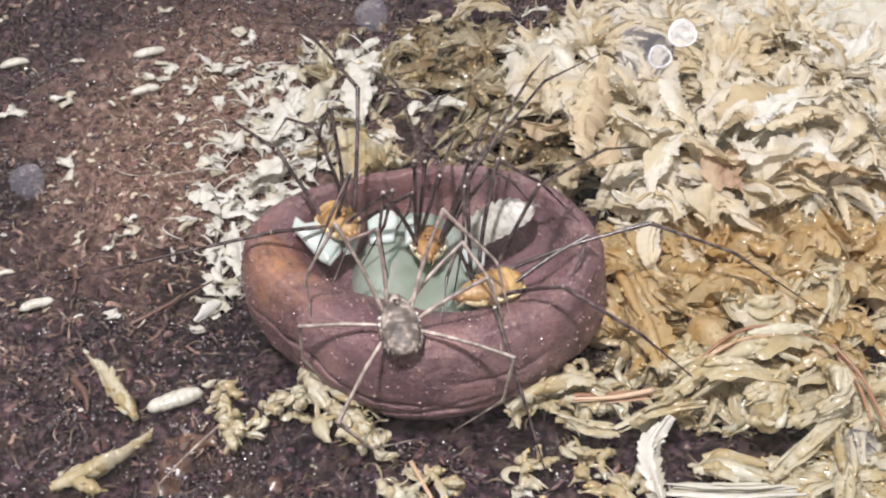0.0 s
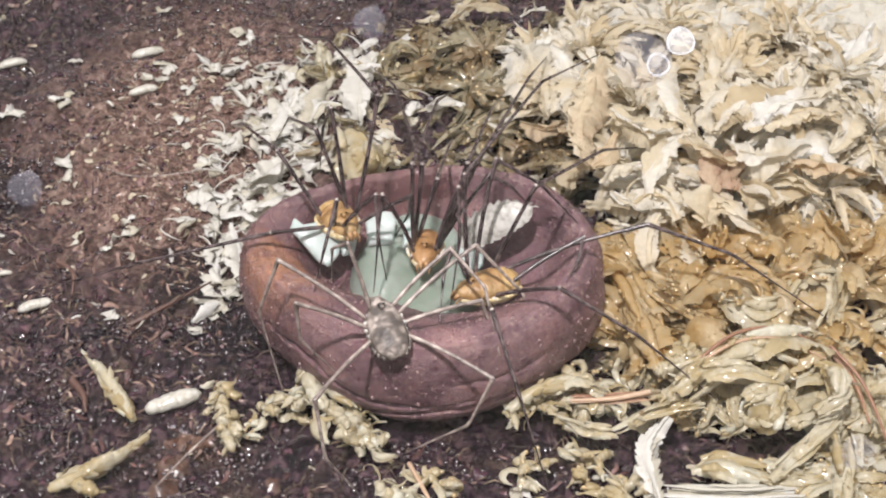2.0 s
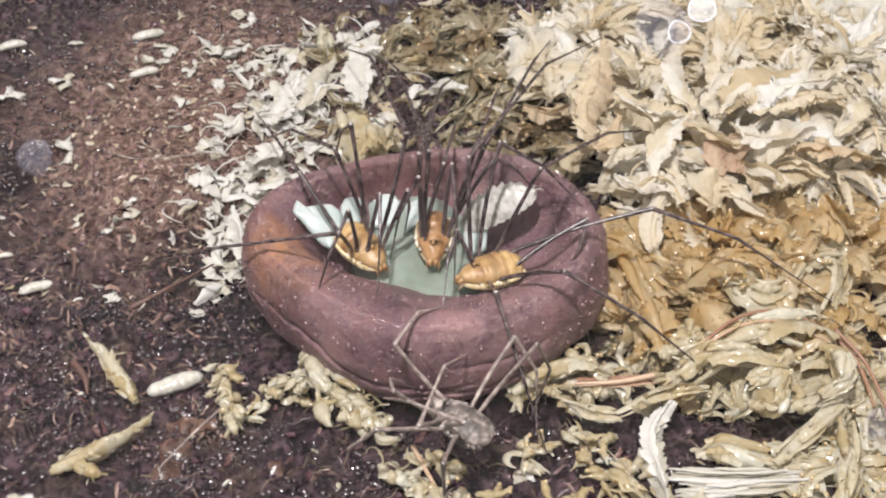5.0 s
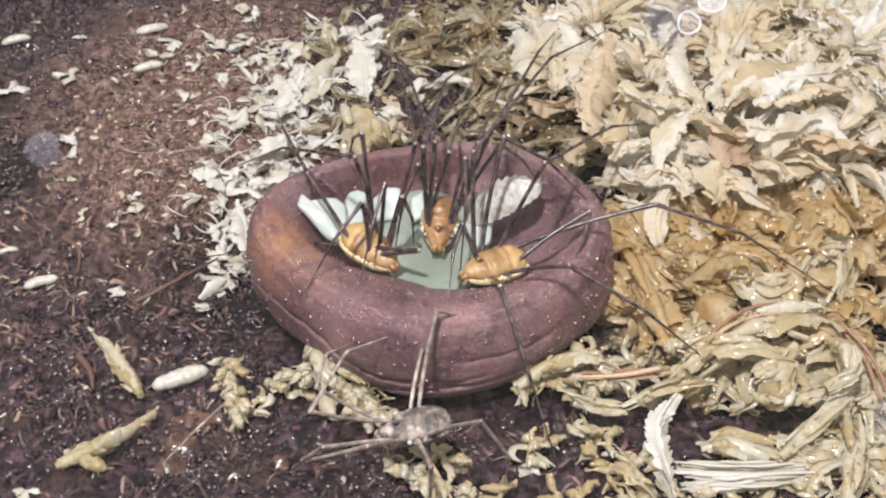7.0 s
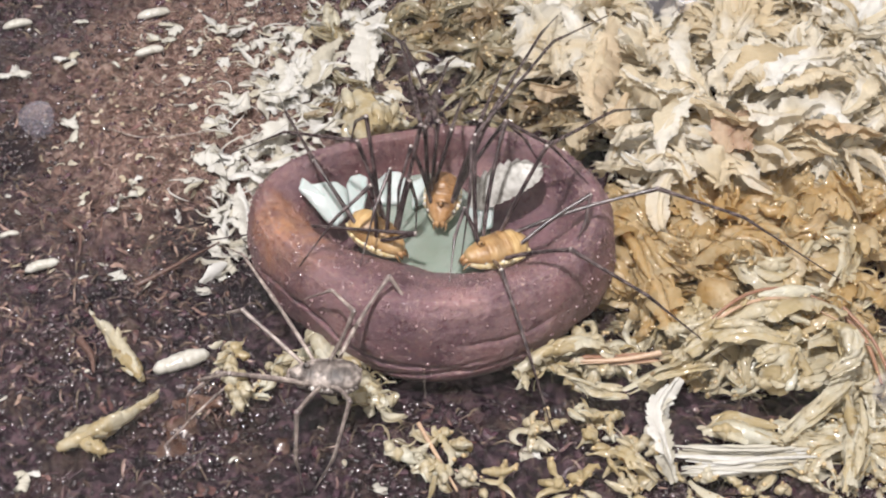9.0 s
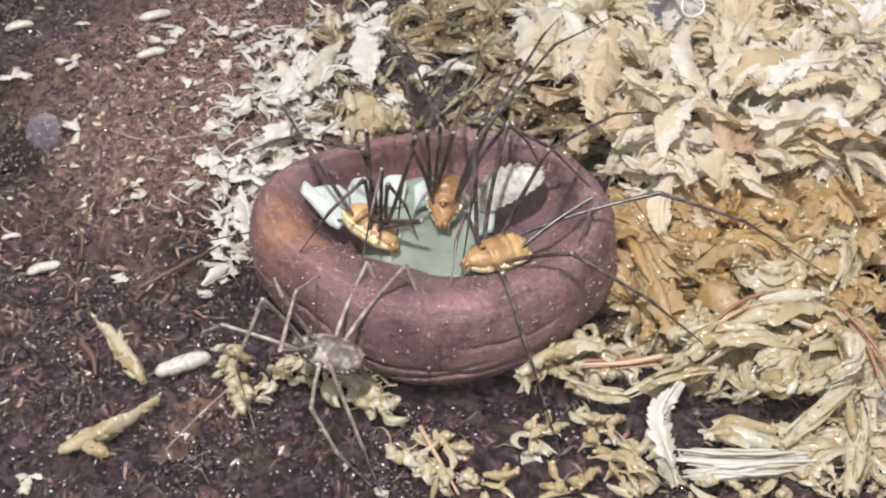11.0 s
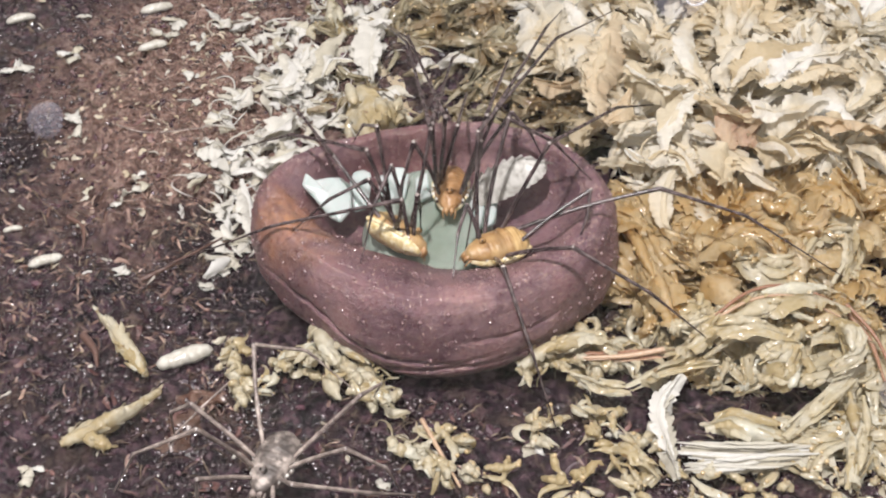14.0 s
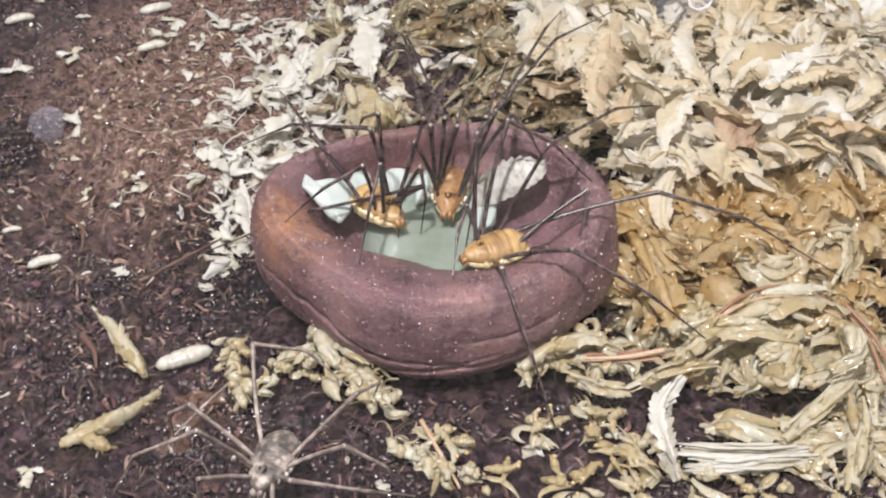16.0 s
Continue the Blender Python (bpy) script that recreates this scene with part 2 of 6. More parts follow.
REDMOSS = island_material("red_brown_moss", ((0.0, (0.52, 0.34, 0.23)), (0.5, (0.60, 0.42, 0.29)), (1.0, (0.68, 0.51, 0.36))), rough=0.5, grain=1700, translucent=0.5, spread=0.3, bump=0.0002, patch=(0.72, 0.57, 0.40), mottle=(0.50, 0.30, 0.21))
TANMOSS = island_material("tan_moss", ((0.0, (0.70, 0.57, 0.38)), (0.5, (0.78, 0.67, 0.48)), (1.0, (0.85, 0.77, 0.61))), rough=0.5, grain=1700, translucent=0.5, spread=0.25, bump=0.0002, patch=(0.68, 0.52, 0.35))
OCHREMOSS = island_material("wet_ochre_moss", ((0.0, (0.62, 0.42, 0.18)), (0.3, (0.71, 0.53, 0.275)), (0.7, (0.77, 0.625, 0.39)), (1.0, (0.82, 0.73, 0.56))), rough=0.4, spec=0.3, grain=1700, spread=0.3, bump=0.00025, patch=(0.68, 0.44, 0.16), mottle=(0.80, 0.67, 0.43), coat=0.6, translucent=0.58)
PALEMOSS = island_material("wet_pale_moss", ((0.0, (0.532, 0.417, 0.217)), (0.3, (0.664, 0.564, 0.357)), (0.7, (0.744, 0.678, 0.509)), (1.0, (0.87, 0.86, 0.74))), rough=0.4, spec=0.3, grain=1700, spread=0.28, bump=0.00025, patch=(0.621, 0.495, 0.266), mottle=(0.781, 0.739, 0.607), coat=0.55, translucent=0.48)
OLIVEMOSS = island_material("olive_moss", ((0.0, (0.19, 0.14, 0.07)), (0.5, (0.32, 0.265, 0.15)), (1.0, (0.50, 0.45, 0.32))), rough=0.4, spec=0.25, grain=900, spread=0.3, bump=0.00012, patch=(0.24, 0.14, 0.06), mottle=(0.44, 0.40, 0.28), coat=0.8, translucent=0.4)
ORANGE = skin_material("orange_skin", (0.19, 0.098, 0.036), (0.29, 0.168, 0.066), (0.37, 0.24, 0.11), scale=420, rough=0.45, bands=80)
HONEY = skin_material("honey_skin", (0.33, 0.20, 0.075), (0.43, 0.29, 0.13), (0.52, 0.39, 0.21), scale=420, rough=0.42, bands=80)
JOINT = skin_material("white_joint", (0.30, 0.28, 0.26), (0.52, 0.50, 0.47), (0.66, 0.64, 0.61), scale=2500, rough=0.3)
BROWN = skin_material("brown_skin", (0.09, 0.042, 0.016), (0.24, 0.122, 0.045), (0.36, 0.21, 0.10), scale=420)
CREAM = skin_material("cream_underside", (0.42, 0.31, 0.14), (0.58, 0.48, 0.27), (0.70, 0.64, 0.48), scale=1500)
GREYSKIN = skin_material("mottled_grey_skin", (0.036, 0.028, 0.026), (0.105, 0.086, 0.077), (0.40, 0.345, 0.31), scale=620, rough=0.55)
DARKLEG = skin_material("dark_leg", (0.018, 0.013, 0.014), (0.048, 0.034, 0.036), (0.12, 0.09, 0.09), scale=900, rough=0.25)
PALELEG = skin_material("pale_brown_leg", (0.108, 0.0851, 0.077), (0.23, 0.186, 0.169), (0.446, 0.378, 0.338), scale=700, rough=0.4)
KNEE = skin_material("pale_joint", (0.09, 0.07, 0.07), (0.24, 0.20, 0.19), (0.48, 0.44, 0.40), scale=2500, rough=0.25)
GRAIN = skin_material("dull_white_grain", (0.33, 0.31, 0.26), (0.43, 0.415, 0.37), (0.50, 0.49, 0.45), scale=900, rough=0.3)
BLACK = skin_material("black_eye", (0.004, 0.004, 0.004), (0.006, 0.006, 0.006), (0.01, 0.01, 0.01), rough=0.08)
WHITELOUSE = skin_material("white_shell", (0.24, 0.228, 0.205), (0.40, 0.386, 0.36), (0.50, 0.485, 0.46), scale=1000, rough=0.4)

# ---- ground ----
DISH_X, DISH_Y = 23.5, 20.0


def ground_height(x, y):
    x, y = np.asarray(x, dtype=float), np.asarray(y, dtype=float)
    h = 1.6 * vnoise(x / 22, y / 22, 1) + 0.7 * vnoise(x / 7, y / 7, 2) + 0.7 * vnoise(x / 2.6, y / 2.6, 3)
    h += 0.55 * vnoise(x / 1.25, y / 1.25, 4)
    h += 1.1 * np.clip(vnoise(x / 4.2 + 3, y / 4.2, 12), 0, 1) ** 1.5
    mound = sstep(24, 48, x + 0.10 * y) * sstep(-22, 15, y)
    h = h + 5.0 * mound
    near = np.sqrt((x / DISH_X) ** 2 + (y / DISH_Y) ** 2)
    return h * sstep(0.85, 1.35, near) - 0.8 * (1 - sstep(0.9, 1.2, near))


def build_ground():
    far = np.array([6, 14, 26, 45, 75, 120, 180, 260])
    xs = np.concatenate([-85 - far[::-1], np.arange(-85, 90.01, 0.6), 90 + far])
    ys = np.concatenate([-45 - far[::-1], np.arange(-45, 95.01, 0.6), 95 + far])
    gx, gy = np.meshgrid(xs, ys, indexing="ij")
    v = np.stack([gx, gy, ground_height(gx, gy)], -1).reshape(-1, 3)
    ob = solid("ground", v, grid_faces(len(xs), len(ys)), SOIL)
    return tagged(ob, "dark wet peaty soil with a drier reddish patch", "ground", kind="structure")


PHI = (1 + 5 ** 0.5) / 2
ICO_V = np.array([(-1, PHI, 0), (1, PHI, 0), (-1, -PHI, 0), (1, -PHI, 0), (0, -1, PHI), (0, 1, PHI), (0, -1, -PHI), (0, 1, -PHI), (PHI, 0, -1), (PHI, 0, 1), (-PHI, 0, -1), (-PHI, 0, 1)]) / 1.9
ICO_F = np.array([(0, 11, 5), (0, 5, 1), (0, 1, 7), (0, 7, 10), (0, 10, 11), (1, 5, 9), (5, 11, 4), (11, 10, 2), (10, 7, 6), (7, 1, 8), (3, 9, 4), (3, 4, 2), (3, 2, 6), (3, 6, 8), (3, 8, 9), (4, 9, 5), (2, 4, 11), (6, 2, 10), (8, 6, 7), (9, 8, 1)])
OCT_V = np.array([(1, 0, 0), (-1, 0, 0), (0, 1, 0), (0, -1, 0), (0, 0, 1), (0, 0, -1.0)])
OCT_F = np.array([(0, 2, 4), (2, 1, 4), (1, 3, 4), (3, 0, 4), (2, 0, 5), (1, 2, 5), (3, 1, 5), (0, 3, 5)])


def scatter_crumbs(name, mat, label, n, where, size, seed, smooth=True, facets=20):
    """Small uneven lumps of soil, all one thing."""
    rng = np.random.default_rng(seed)
    ico, tri = ICO_V, ICO_F
    if facets == 8:
        ico, tri = OCT_V, OCT_F
    nv = len(ico)
    p = where(rng, n)
    n = len(p)
    s = size[0] * (size[1] / size[0]) ** (rng.random(n) ** 2.2)
    v = ico[None] * (1 + 0.35 * rng.standard_normal((n, nv, 1)))
    v = v * np.stack([s * rng.uniform(0.6, 1.5, n), s * rng.uniform(0.5, 1.2, n), s * rng.uniform(0.4, 0.9, n)], -1)[:, None]
    a = rng.random(n) * 6.283
    c, sn = np.cos(a)[:, None], np.sin(a)[:, None]
    v = np.stack([v[..., 0] * c - v[..., 1] * sn, v[..., 0] * sn + v[..., 1] * c, v[..., 2]], -1)
    z = ground_height(p[:, 0], p[:, 1]) + s * 0.25
    v = v + np.column_stack([p, z])[:, None]
    f = (tri[None] + (np.arange(n) * nv)[:, None, None]).reshape(-1, 3)
    return tagged(solid(name, v.reshape(-1, 3), f, mat, smooth=smooth), label, "soil", kind="stuff")


def outside_dish(p, k=0.86):
    return (p[:, 0] / DISH_X) ** 2 + (p[:, 1] / DISH_Y) ** 2 > k * k


def everywhere(rng, n):
    p = np.column_stack([rng.uniform(-84, 80, n), rng.uniform(-42, 92, n)])
    return p[outside_dish(p)]


def in_sodden(p):
    return np.any([np.hypot(p[:, 0] - x, p[:, 1] - y) < r for x, y, r in SODDEN], axis=0)


def off_sodden(rng, n):
    p = everywhere(rng, n)
    return p[~in_sodden(p) | (rng.random(len(p)) < 0.25)]


def on_dry_patch(rng, n):
    p = np.column_stack([rng.normal(-33, 9, n), rng.normal(40, 17, n)])
    return p[outside_dish(p, 1.0) & (np.abs(p[:, 0] + 37) < 30) & (p[:, 1] < 92)]


build_ground()
scatter_crumbs("soil_crumbs", CRUMB, "loose dark wet soil crumbs on the ground", 9000, everywhere, (0.10, 0.60), 5, False)
scatter_crumbs("peat_crumbs", DRYCRUMB, "loose reddish dry peat crumbs on the ground", 4500, on_dry_patch, (0.08, 0.30), 6)


BEAD = skin_material("wet_bead", (0.012, 0.008, 0.011), (0.024, 0.016, 0.020), (0.06, 0.045, 0.05), rough=0.24)
BEAD.node_tree.nodes["Principled BSDF"].inputs["IOR"].default_value = 1.9
scatter_crumbs("wet_crumbs", BEAD, "tiny glistening wet grains between the soil crumbs", 36000, everywhere, (0.08, 0.26), 7, False, 8)


def scatter_drops(n, seed):
    """Round wet grains, each with its own glint."""
    rng = np.random.default_rng(seed)
    p = everywhere(rng, n)
    p = p[(np.hypot(p[:, 0] + 33, (p[:, 1] - 34) * 0.62) > 19)]
    bv, bf = OCT_V, OCT_F
    # they lie in swarms, with bare ground between
    swarm = vnoise(p[:, 0] / 6.5, p[:, 1] / 6.5, 41) + 0.8 * vnoise(p[:, 0] / 2.4, p[:, 1] / 2.4, 43)
    p = p[rng.random(len(p)) < np.clip(0.35 + 0.75 * swarm, 0.08, 1.0) + 0.5 * in_sodden(p)]
    r = 0.19 * 3.0 ** (rng.random(len(p)) ** 2.2)
    z = ground_height(p[:, 0], p[:, 1]) + 0.12 + 0.3 * r
    v = bv[None] * (r[:, None] * rng.uniform(0.8, 1.3, (len(p), 3)) * (1, 1, 0.5))[:, None] + np.column_stack([p, z])[:, None]
    f = (bf[None] + (np.arange(len(p)) * len(bv))[:, None, None]).reshape(-1, 3)
    return tagged(solid("wet_grains", v.reshape(-1, 3), f, DROP), "round glistening wet grains in dark soil", "soil", kind="stuff")


def ball(c, r, k=10):
    u, w = np.meshgrid(np.linspace(0, np.pi, k), np.linspace(0, 2 * np.pi, k + 2, endpoint=False), indexing="ij")
    v = np.stack([np.sin(u) * np.cos(w), np.sin(u) * np.sin(w), np.cos(u)], -1) * np.asarray(r) + np.asarray(c)
    return v.reshape(-1, 3), grid_faces(k, k + 2, True)


DROP = skin_material("wet_grain", (0.020, 0.012, 0.016), (0.045, 0.027, 0.034), (0.10, 0.065, 0.072), rough=0.2)
DROP.node_tree.nodes["Principled BSDF"].inputs["IOR"].default_value = 2.1
scatter_drops(52000, 9)


def scatter_fibres(n, seed):
    rng = np.random.default_rng(seed)
    p = everywhere(rng, n)
    pieces = []
    for x, y in p:
        a, bend, ln = rng.random() * 6.283, rng.normal(0, 0.14), rng.uniform(0.6, 3.2)
        s = np.linspace(0, 1, 5)
        ang = a + bend * s * 2
        px = x + np.cumsum(np.cos(ang)) * ln / 5
        py = y + np.cumsum(np.sin(ang)) * ln / 5
        pz = ground_height(px, py) + 0.25 + np.sin(s * np.pi) * rng.uniform(0, 0.9)
        r = rng.uniform(0.03, 0.09)
        pieces.append(tube(np.column_stack([px, py, pz]), (r * 0.6, r, r * 0.4), 3))
    v, f = join(pieces)
    return tagged(solid("soil_fibres", v, f, FIBRE), "fine brown root fibres lying in the soil", "fibres", kind="stuff")


scatter_fibres(7500, 8)

# closed box round the bed, out of sight
for nm, cx, cy, sx, sy in (("wall_north", 0, 356, 340, 4), ("wall_south", 0, -306, 340, 4), ("wall_east", 346, 25, 4, 330), ("wall_west", -346, 25, 4, 330)):
    box = np.array([(x, y, z) for x in (-1, 1) for y in (-1, 1) for z in (0, 1)], dtype=float)
    box = box * (sx, sy, 170) + (cx, cy, -10)
    fc = [(0, 1, 3, 2), (4, 6, 7, 5), (0, 4, 5, 1), (2, 3, 7, 6), (0, 2, 6, 4), (1, 5, 7, 3)]
    tagged(solid(nm, box, fc, GREYSKIN, smooth=False), "grey wall of the terrarium box", "wall", kind="structure")


# ---- glass front of the terrarium, spotted with dried water ----
def film_material(name, colour, keep):
    """A thin whitish film that lets part of the light pass."""
    m, nodes, links, b = material(name)
    b.inputs["Base Color"].default_value = (*colour, 1)
    b.inputs["Roughness"].default_value = 0.5
    clear = nodes.new("ShaderNodeBsdfTransparent")
    mx = nodes.new("ShaderNodeMixShader")
    mx.inputs[0].default_value = keep
    links.new(clear.outputs[0], mx.inputs[1])
    links.new(b.outputs[0], mx.inputs[2])
    links.new(mx.outputs[0], nodes["Material Output"].inputs["Surface"])
    return m


def pane_material():
    m, nodes, links, b = material("clear_glass")
    gloss = node(nodes, "ShaderNodeBsdfGlossy", Roughness=0.0)
    clear = nodes.new("ShaderNodeBsdfTransparent")
    mx = nodes.new("ShaderNodeMixShader")
    mx.inputs[0].default_value = 0.012
    links.new(clear.outputs[0], mx.inputs[1])
    links.new(gloss.outputs[0], mx.inputs[2])
    links.new(mx.outputs[0], nodes["Material Output"].inputs["Surface"])
    return m


def build_pane():
    m = look((0.0015, -0.107 + 0.731 * 0.042, 0.107 - 0.682 * 0.042), (0.0015, 0.0078, 0))
    box = np.array([(x, y, z) for x in (-70, 70) for y in (-48, 48) for z in (-0.4, 0.4)], dtype=float)
    fc = [(0, 1, 3, 2), (4, 6, 7, 5), (0, 4, 5, 1), (2, 3, 7, 6), (0, 2, 6, 4), (1, 5, 7, 3)]
    ob = solid("window_1", box, fc, pane_material(), smooth=False)
    ob.matrix_basis = m
    ob.visible_shadow = False
    tagged(ob, "clear glass front of the terrarium with water spots", "window", kind="structure")
    veil, ringed = film_material("thin_water_film", (0.2, 0.2, 0.25), 0.16), film_material("dried_water_ring", (0.5, 0.51, 0.54), 0.34)
    # spots: place across the pane, size, and whether a bright rim has dried on
    for x, y, r, rim in ((9.15, 9.67, 0.47, True), (8.35, 8.84, 0.38, True), (7.8, 9.0, 1.0, False), (-1.8, 10.35, 0.58, False), (-13.9, 4.5, 0.62, False), (15.3, -4.8, 0.62, False)):
        w = np.linspace(0, 2 * np.pi, 40, endpoint=False)
        rad = r * (1 + 0.05 * np.sin(w * 3 + x))
        v = np.vstack([np.column_stack([x + k * rad * np.cos(w), y + k * rad * np.sin(w), np.full(40, h)]) for k, h in ((1.0, 0.41), (0.86, 0.455), (0.4, 0.46), (0.02, 0.46))])
        spot = solid("water_spot", v, grid_faces(4, 40, True), ringed if rim and r > 0.45 else veil)
        tagged(spot, "dried whitish water spot on the glass", "water spot", "spots on the glass")
        spot.matrix_basis = m
        spot.visible_shadow = False
        if rim:
            c = np.column_stack([x + rad * np.cos(w), y + rad * np.sin(w), np.full(40, 0.46)])
            v, f = tube(np.vstack([c, c[:1]]), (0.045, 0.045), 6)
            rim_ob = solid("rim", v, f, ringed, spot)
            rim_ob.visible_shadow = False


build_pane()


# ---- dish ----
def dish_point(th, s):
    """A point of the dish's skin: th round it, s from the foot (0) over the rim (about 0.55) to the middle (1)."""
    right, front = np.cos(th), -np.sin(th)
    ks = np.array([0, .08, .18, .30, .40, .48, .55, .62, .69, .76, .84, .92, 1.0])
    kr = np.array([.62, .86, .975, 1.0, .985, .945, .885, .82, .775, .735, .66, .45, 0.0])
    kz = np.array([-.6, 0.4, 3.0, 6.2, 9.6, 12.2, 13.6, 13.2, 11.6, 9.4, 7.2, 6.2, 6.0])
    r, z = np.interp(s, ks, kr), np.interp(s, ks, kz)
    inner = sstep(0.55, 0.80, s) * (1 - sstep(0.86, 1.0, s))
    # the rim is thick at the front and on one side, and slopes in gently on the other
    fl = np.clip(np.cos(th + 2.25), 0, 1)
    r = r - inner * (0.17 * fl + 0.27 * np.clip(front, 0, 1) + 0.04 * np.clip(-right, 0, 1) - 0.06 * np.clip(-front, 0, 1))
    slope = np.clip(right, 0, 1) ** 2
    z = z + slope * inner * 1.6
    r = r * (0.902 + 0.032 * np.cos(th) + 0.055 * np.sin(th) + 0.022 * np.cos(2 * th) + 0.002 * np.sin(2 * th)
             - 0.022 * np.cos(3 * th) + 0.039 * np.sin(3 * th) + 0.015 * np.cos(4 * th) - 0.017 * np.sin(4 * th))
    z = z * (1 + 0.02 * np.sin(3 * th))
    return r, z


def build_dish():
    n, m = 190, 320
    s, th = np.meshgrid(np.linspace(0, 1, n), np.linspace(0, 2 * np.pi, m, endpoint=False), indexing="ij")
    r, z = dish_point(th, s)
    for _ in range(12):
        r[1:-1], z[1:-1] = (r[:-2] + 2 * r[1:-1] + r[2:]) / 4, (z[:-2] + 2 * z[1:-1] + z[2:]) / 4
    # pressed creases round the outer wall
    a = th * 14
    for zc, depth, w, f0, mid, span in ((6.2, 0.8, 0.34, 1.0, 4.15, 0.75), (4.4, 0.6, 0.34, 2.3, 4.75, 0.6), (7.6, 0.25, 0.3, 3.4, 5.2, 0.3)):
        line = zc + 0.9 * np.sin(th * 2.0 + f0) + 0.4 * np.sin(th * 5 + f0) + 0.3 * vnoise(th * 6, th * 0 + f0, 3)
        cut = np.exp(-((z - line) / w) ** 2) * (s < 0.5) * np.exp(-(((th - mid) / span) ** 4))
        r = r - cut * depth / 22
    lump = 0.012 * vnoise(a / 3.1, s * 7, 3) + 0.006 * vnoise(a / 1.3, s * 16, 5)
    lump = lump + 0.0028 * vnoise(a * 2.2, s * 40, 6) + 0.0022 * vnoise(a * 5.5, s * 90, 7)
    r = r * (1 + lump * (r > 0.2))
    x, y = r * DISH_X * np.cos(th), r * DISH_Y * np.sin(th)
    z = z + 0.12 * vnoise(x / 1.6, y / 1.6, 9)
    v = np.stack([x, y, z], -1).reshape(-1, 3)
    ob = solid("feeding_dish", v, grid_faces(n, m, True)[:, ::-1], CLAY)
    return tagged(ob, "shallow purplish-brown clay feeding dish with thick rounded rim", "dish")


DISH = build_dish()


def build_grit(n, seed):
    """Tiny flat grains that glitter in the clay."""
    rng = np.random.default_rng(seed)
    me = DISH.data
    top = max(me.polygons, key=lambda q: q.center.z)
    flip = 1.0 if top.normal.z > 0 else -1.0
    fi = rng.integers(0, len(me.polygons), n)
    vs, fs = [], []
    for k, i in enumerate(fi):
        p = me.polygons[int(i)]
        c, nr = Vector(p.center) / MM, Vector(p.normal) * flip
        nr = (nr + Vector(rng.normal(0, 0.2, 3))).normalized()
        a = nr.orthogonal().normalized()
        b = nr.cross(a)
        r = rng.uniform(0.04, 0.12)
        for w in rng.uniform(0, 0.8, 4) + np.arange(4) * 1.57:
            vs.append(c + nr * 0.05 + (a * math.cos(w) + b * math.sin(w)) * r)
        fs.append((4 * k, 4 * k + 1, 4 * k + 2, 4 * k + 3))
    return tagged(solid("grit", np.array(vs), fs, CLAY_GRIT, DISH, "glittering mineral grains", False), kind="stuff")


CLAY_GRIT = island_material("mineral_grit", ((0.0, (0.16, 0.08, 0.085)), (0.55, (0.32, 0.19, 0.18)), (0.85, (0.48, 0.31, 0.24)), (1.0, (0.72, 0.55, 0.44))), rough=0.2)
CLAY_GRIT.node_tree.nodes["Principled BSDF"].inputs["IOR"].default_value = 1.9
build_grit(36000, 14)


def bead_the_dish(n, seed):
    """Fine drops of water sitting on the clay."""
    rng = np.random.default_rng(seed)
    me = DISH.data
    pts = np.array([tuple(me.polygons[int(i)].center) for i in rng.integers(0, len(me.polygons), n * 3)]) / MM
    pts = pts[(pts[:, 2] > 3.0) & (np.hypot(pts[:, 0], pts[:, 1]) > 9)][:n]
    bv, bf = ICO_V, ICO_F
    r = 0.10 * 2.8 ** (rng.random(len(pts)) ** 2.4)
    v = bv[None] * r[:, None, None] + pts[:, None]
    f = (bf[None] + (np.arange(len(pts)) * len(bv))[:, None, None]).reshape(-1, 3)
    m = skin_material("clay_water", (0.14, 0.08, 0.085), (0.18, 0.105, 0.11), (0.24, 0.15, 0.15), rough=0.2)
    m.node_tree.nodes["Principled BSDF"].inputs["IOR"].default_value = 1.8
    return tagged(solid("water_beads", v.reshape(-1, 3), f, m), "fine water drops glinting on the clay dish", "water", kind="stuff")


bead_the_dish(1500, 17)


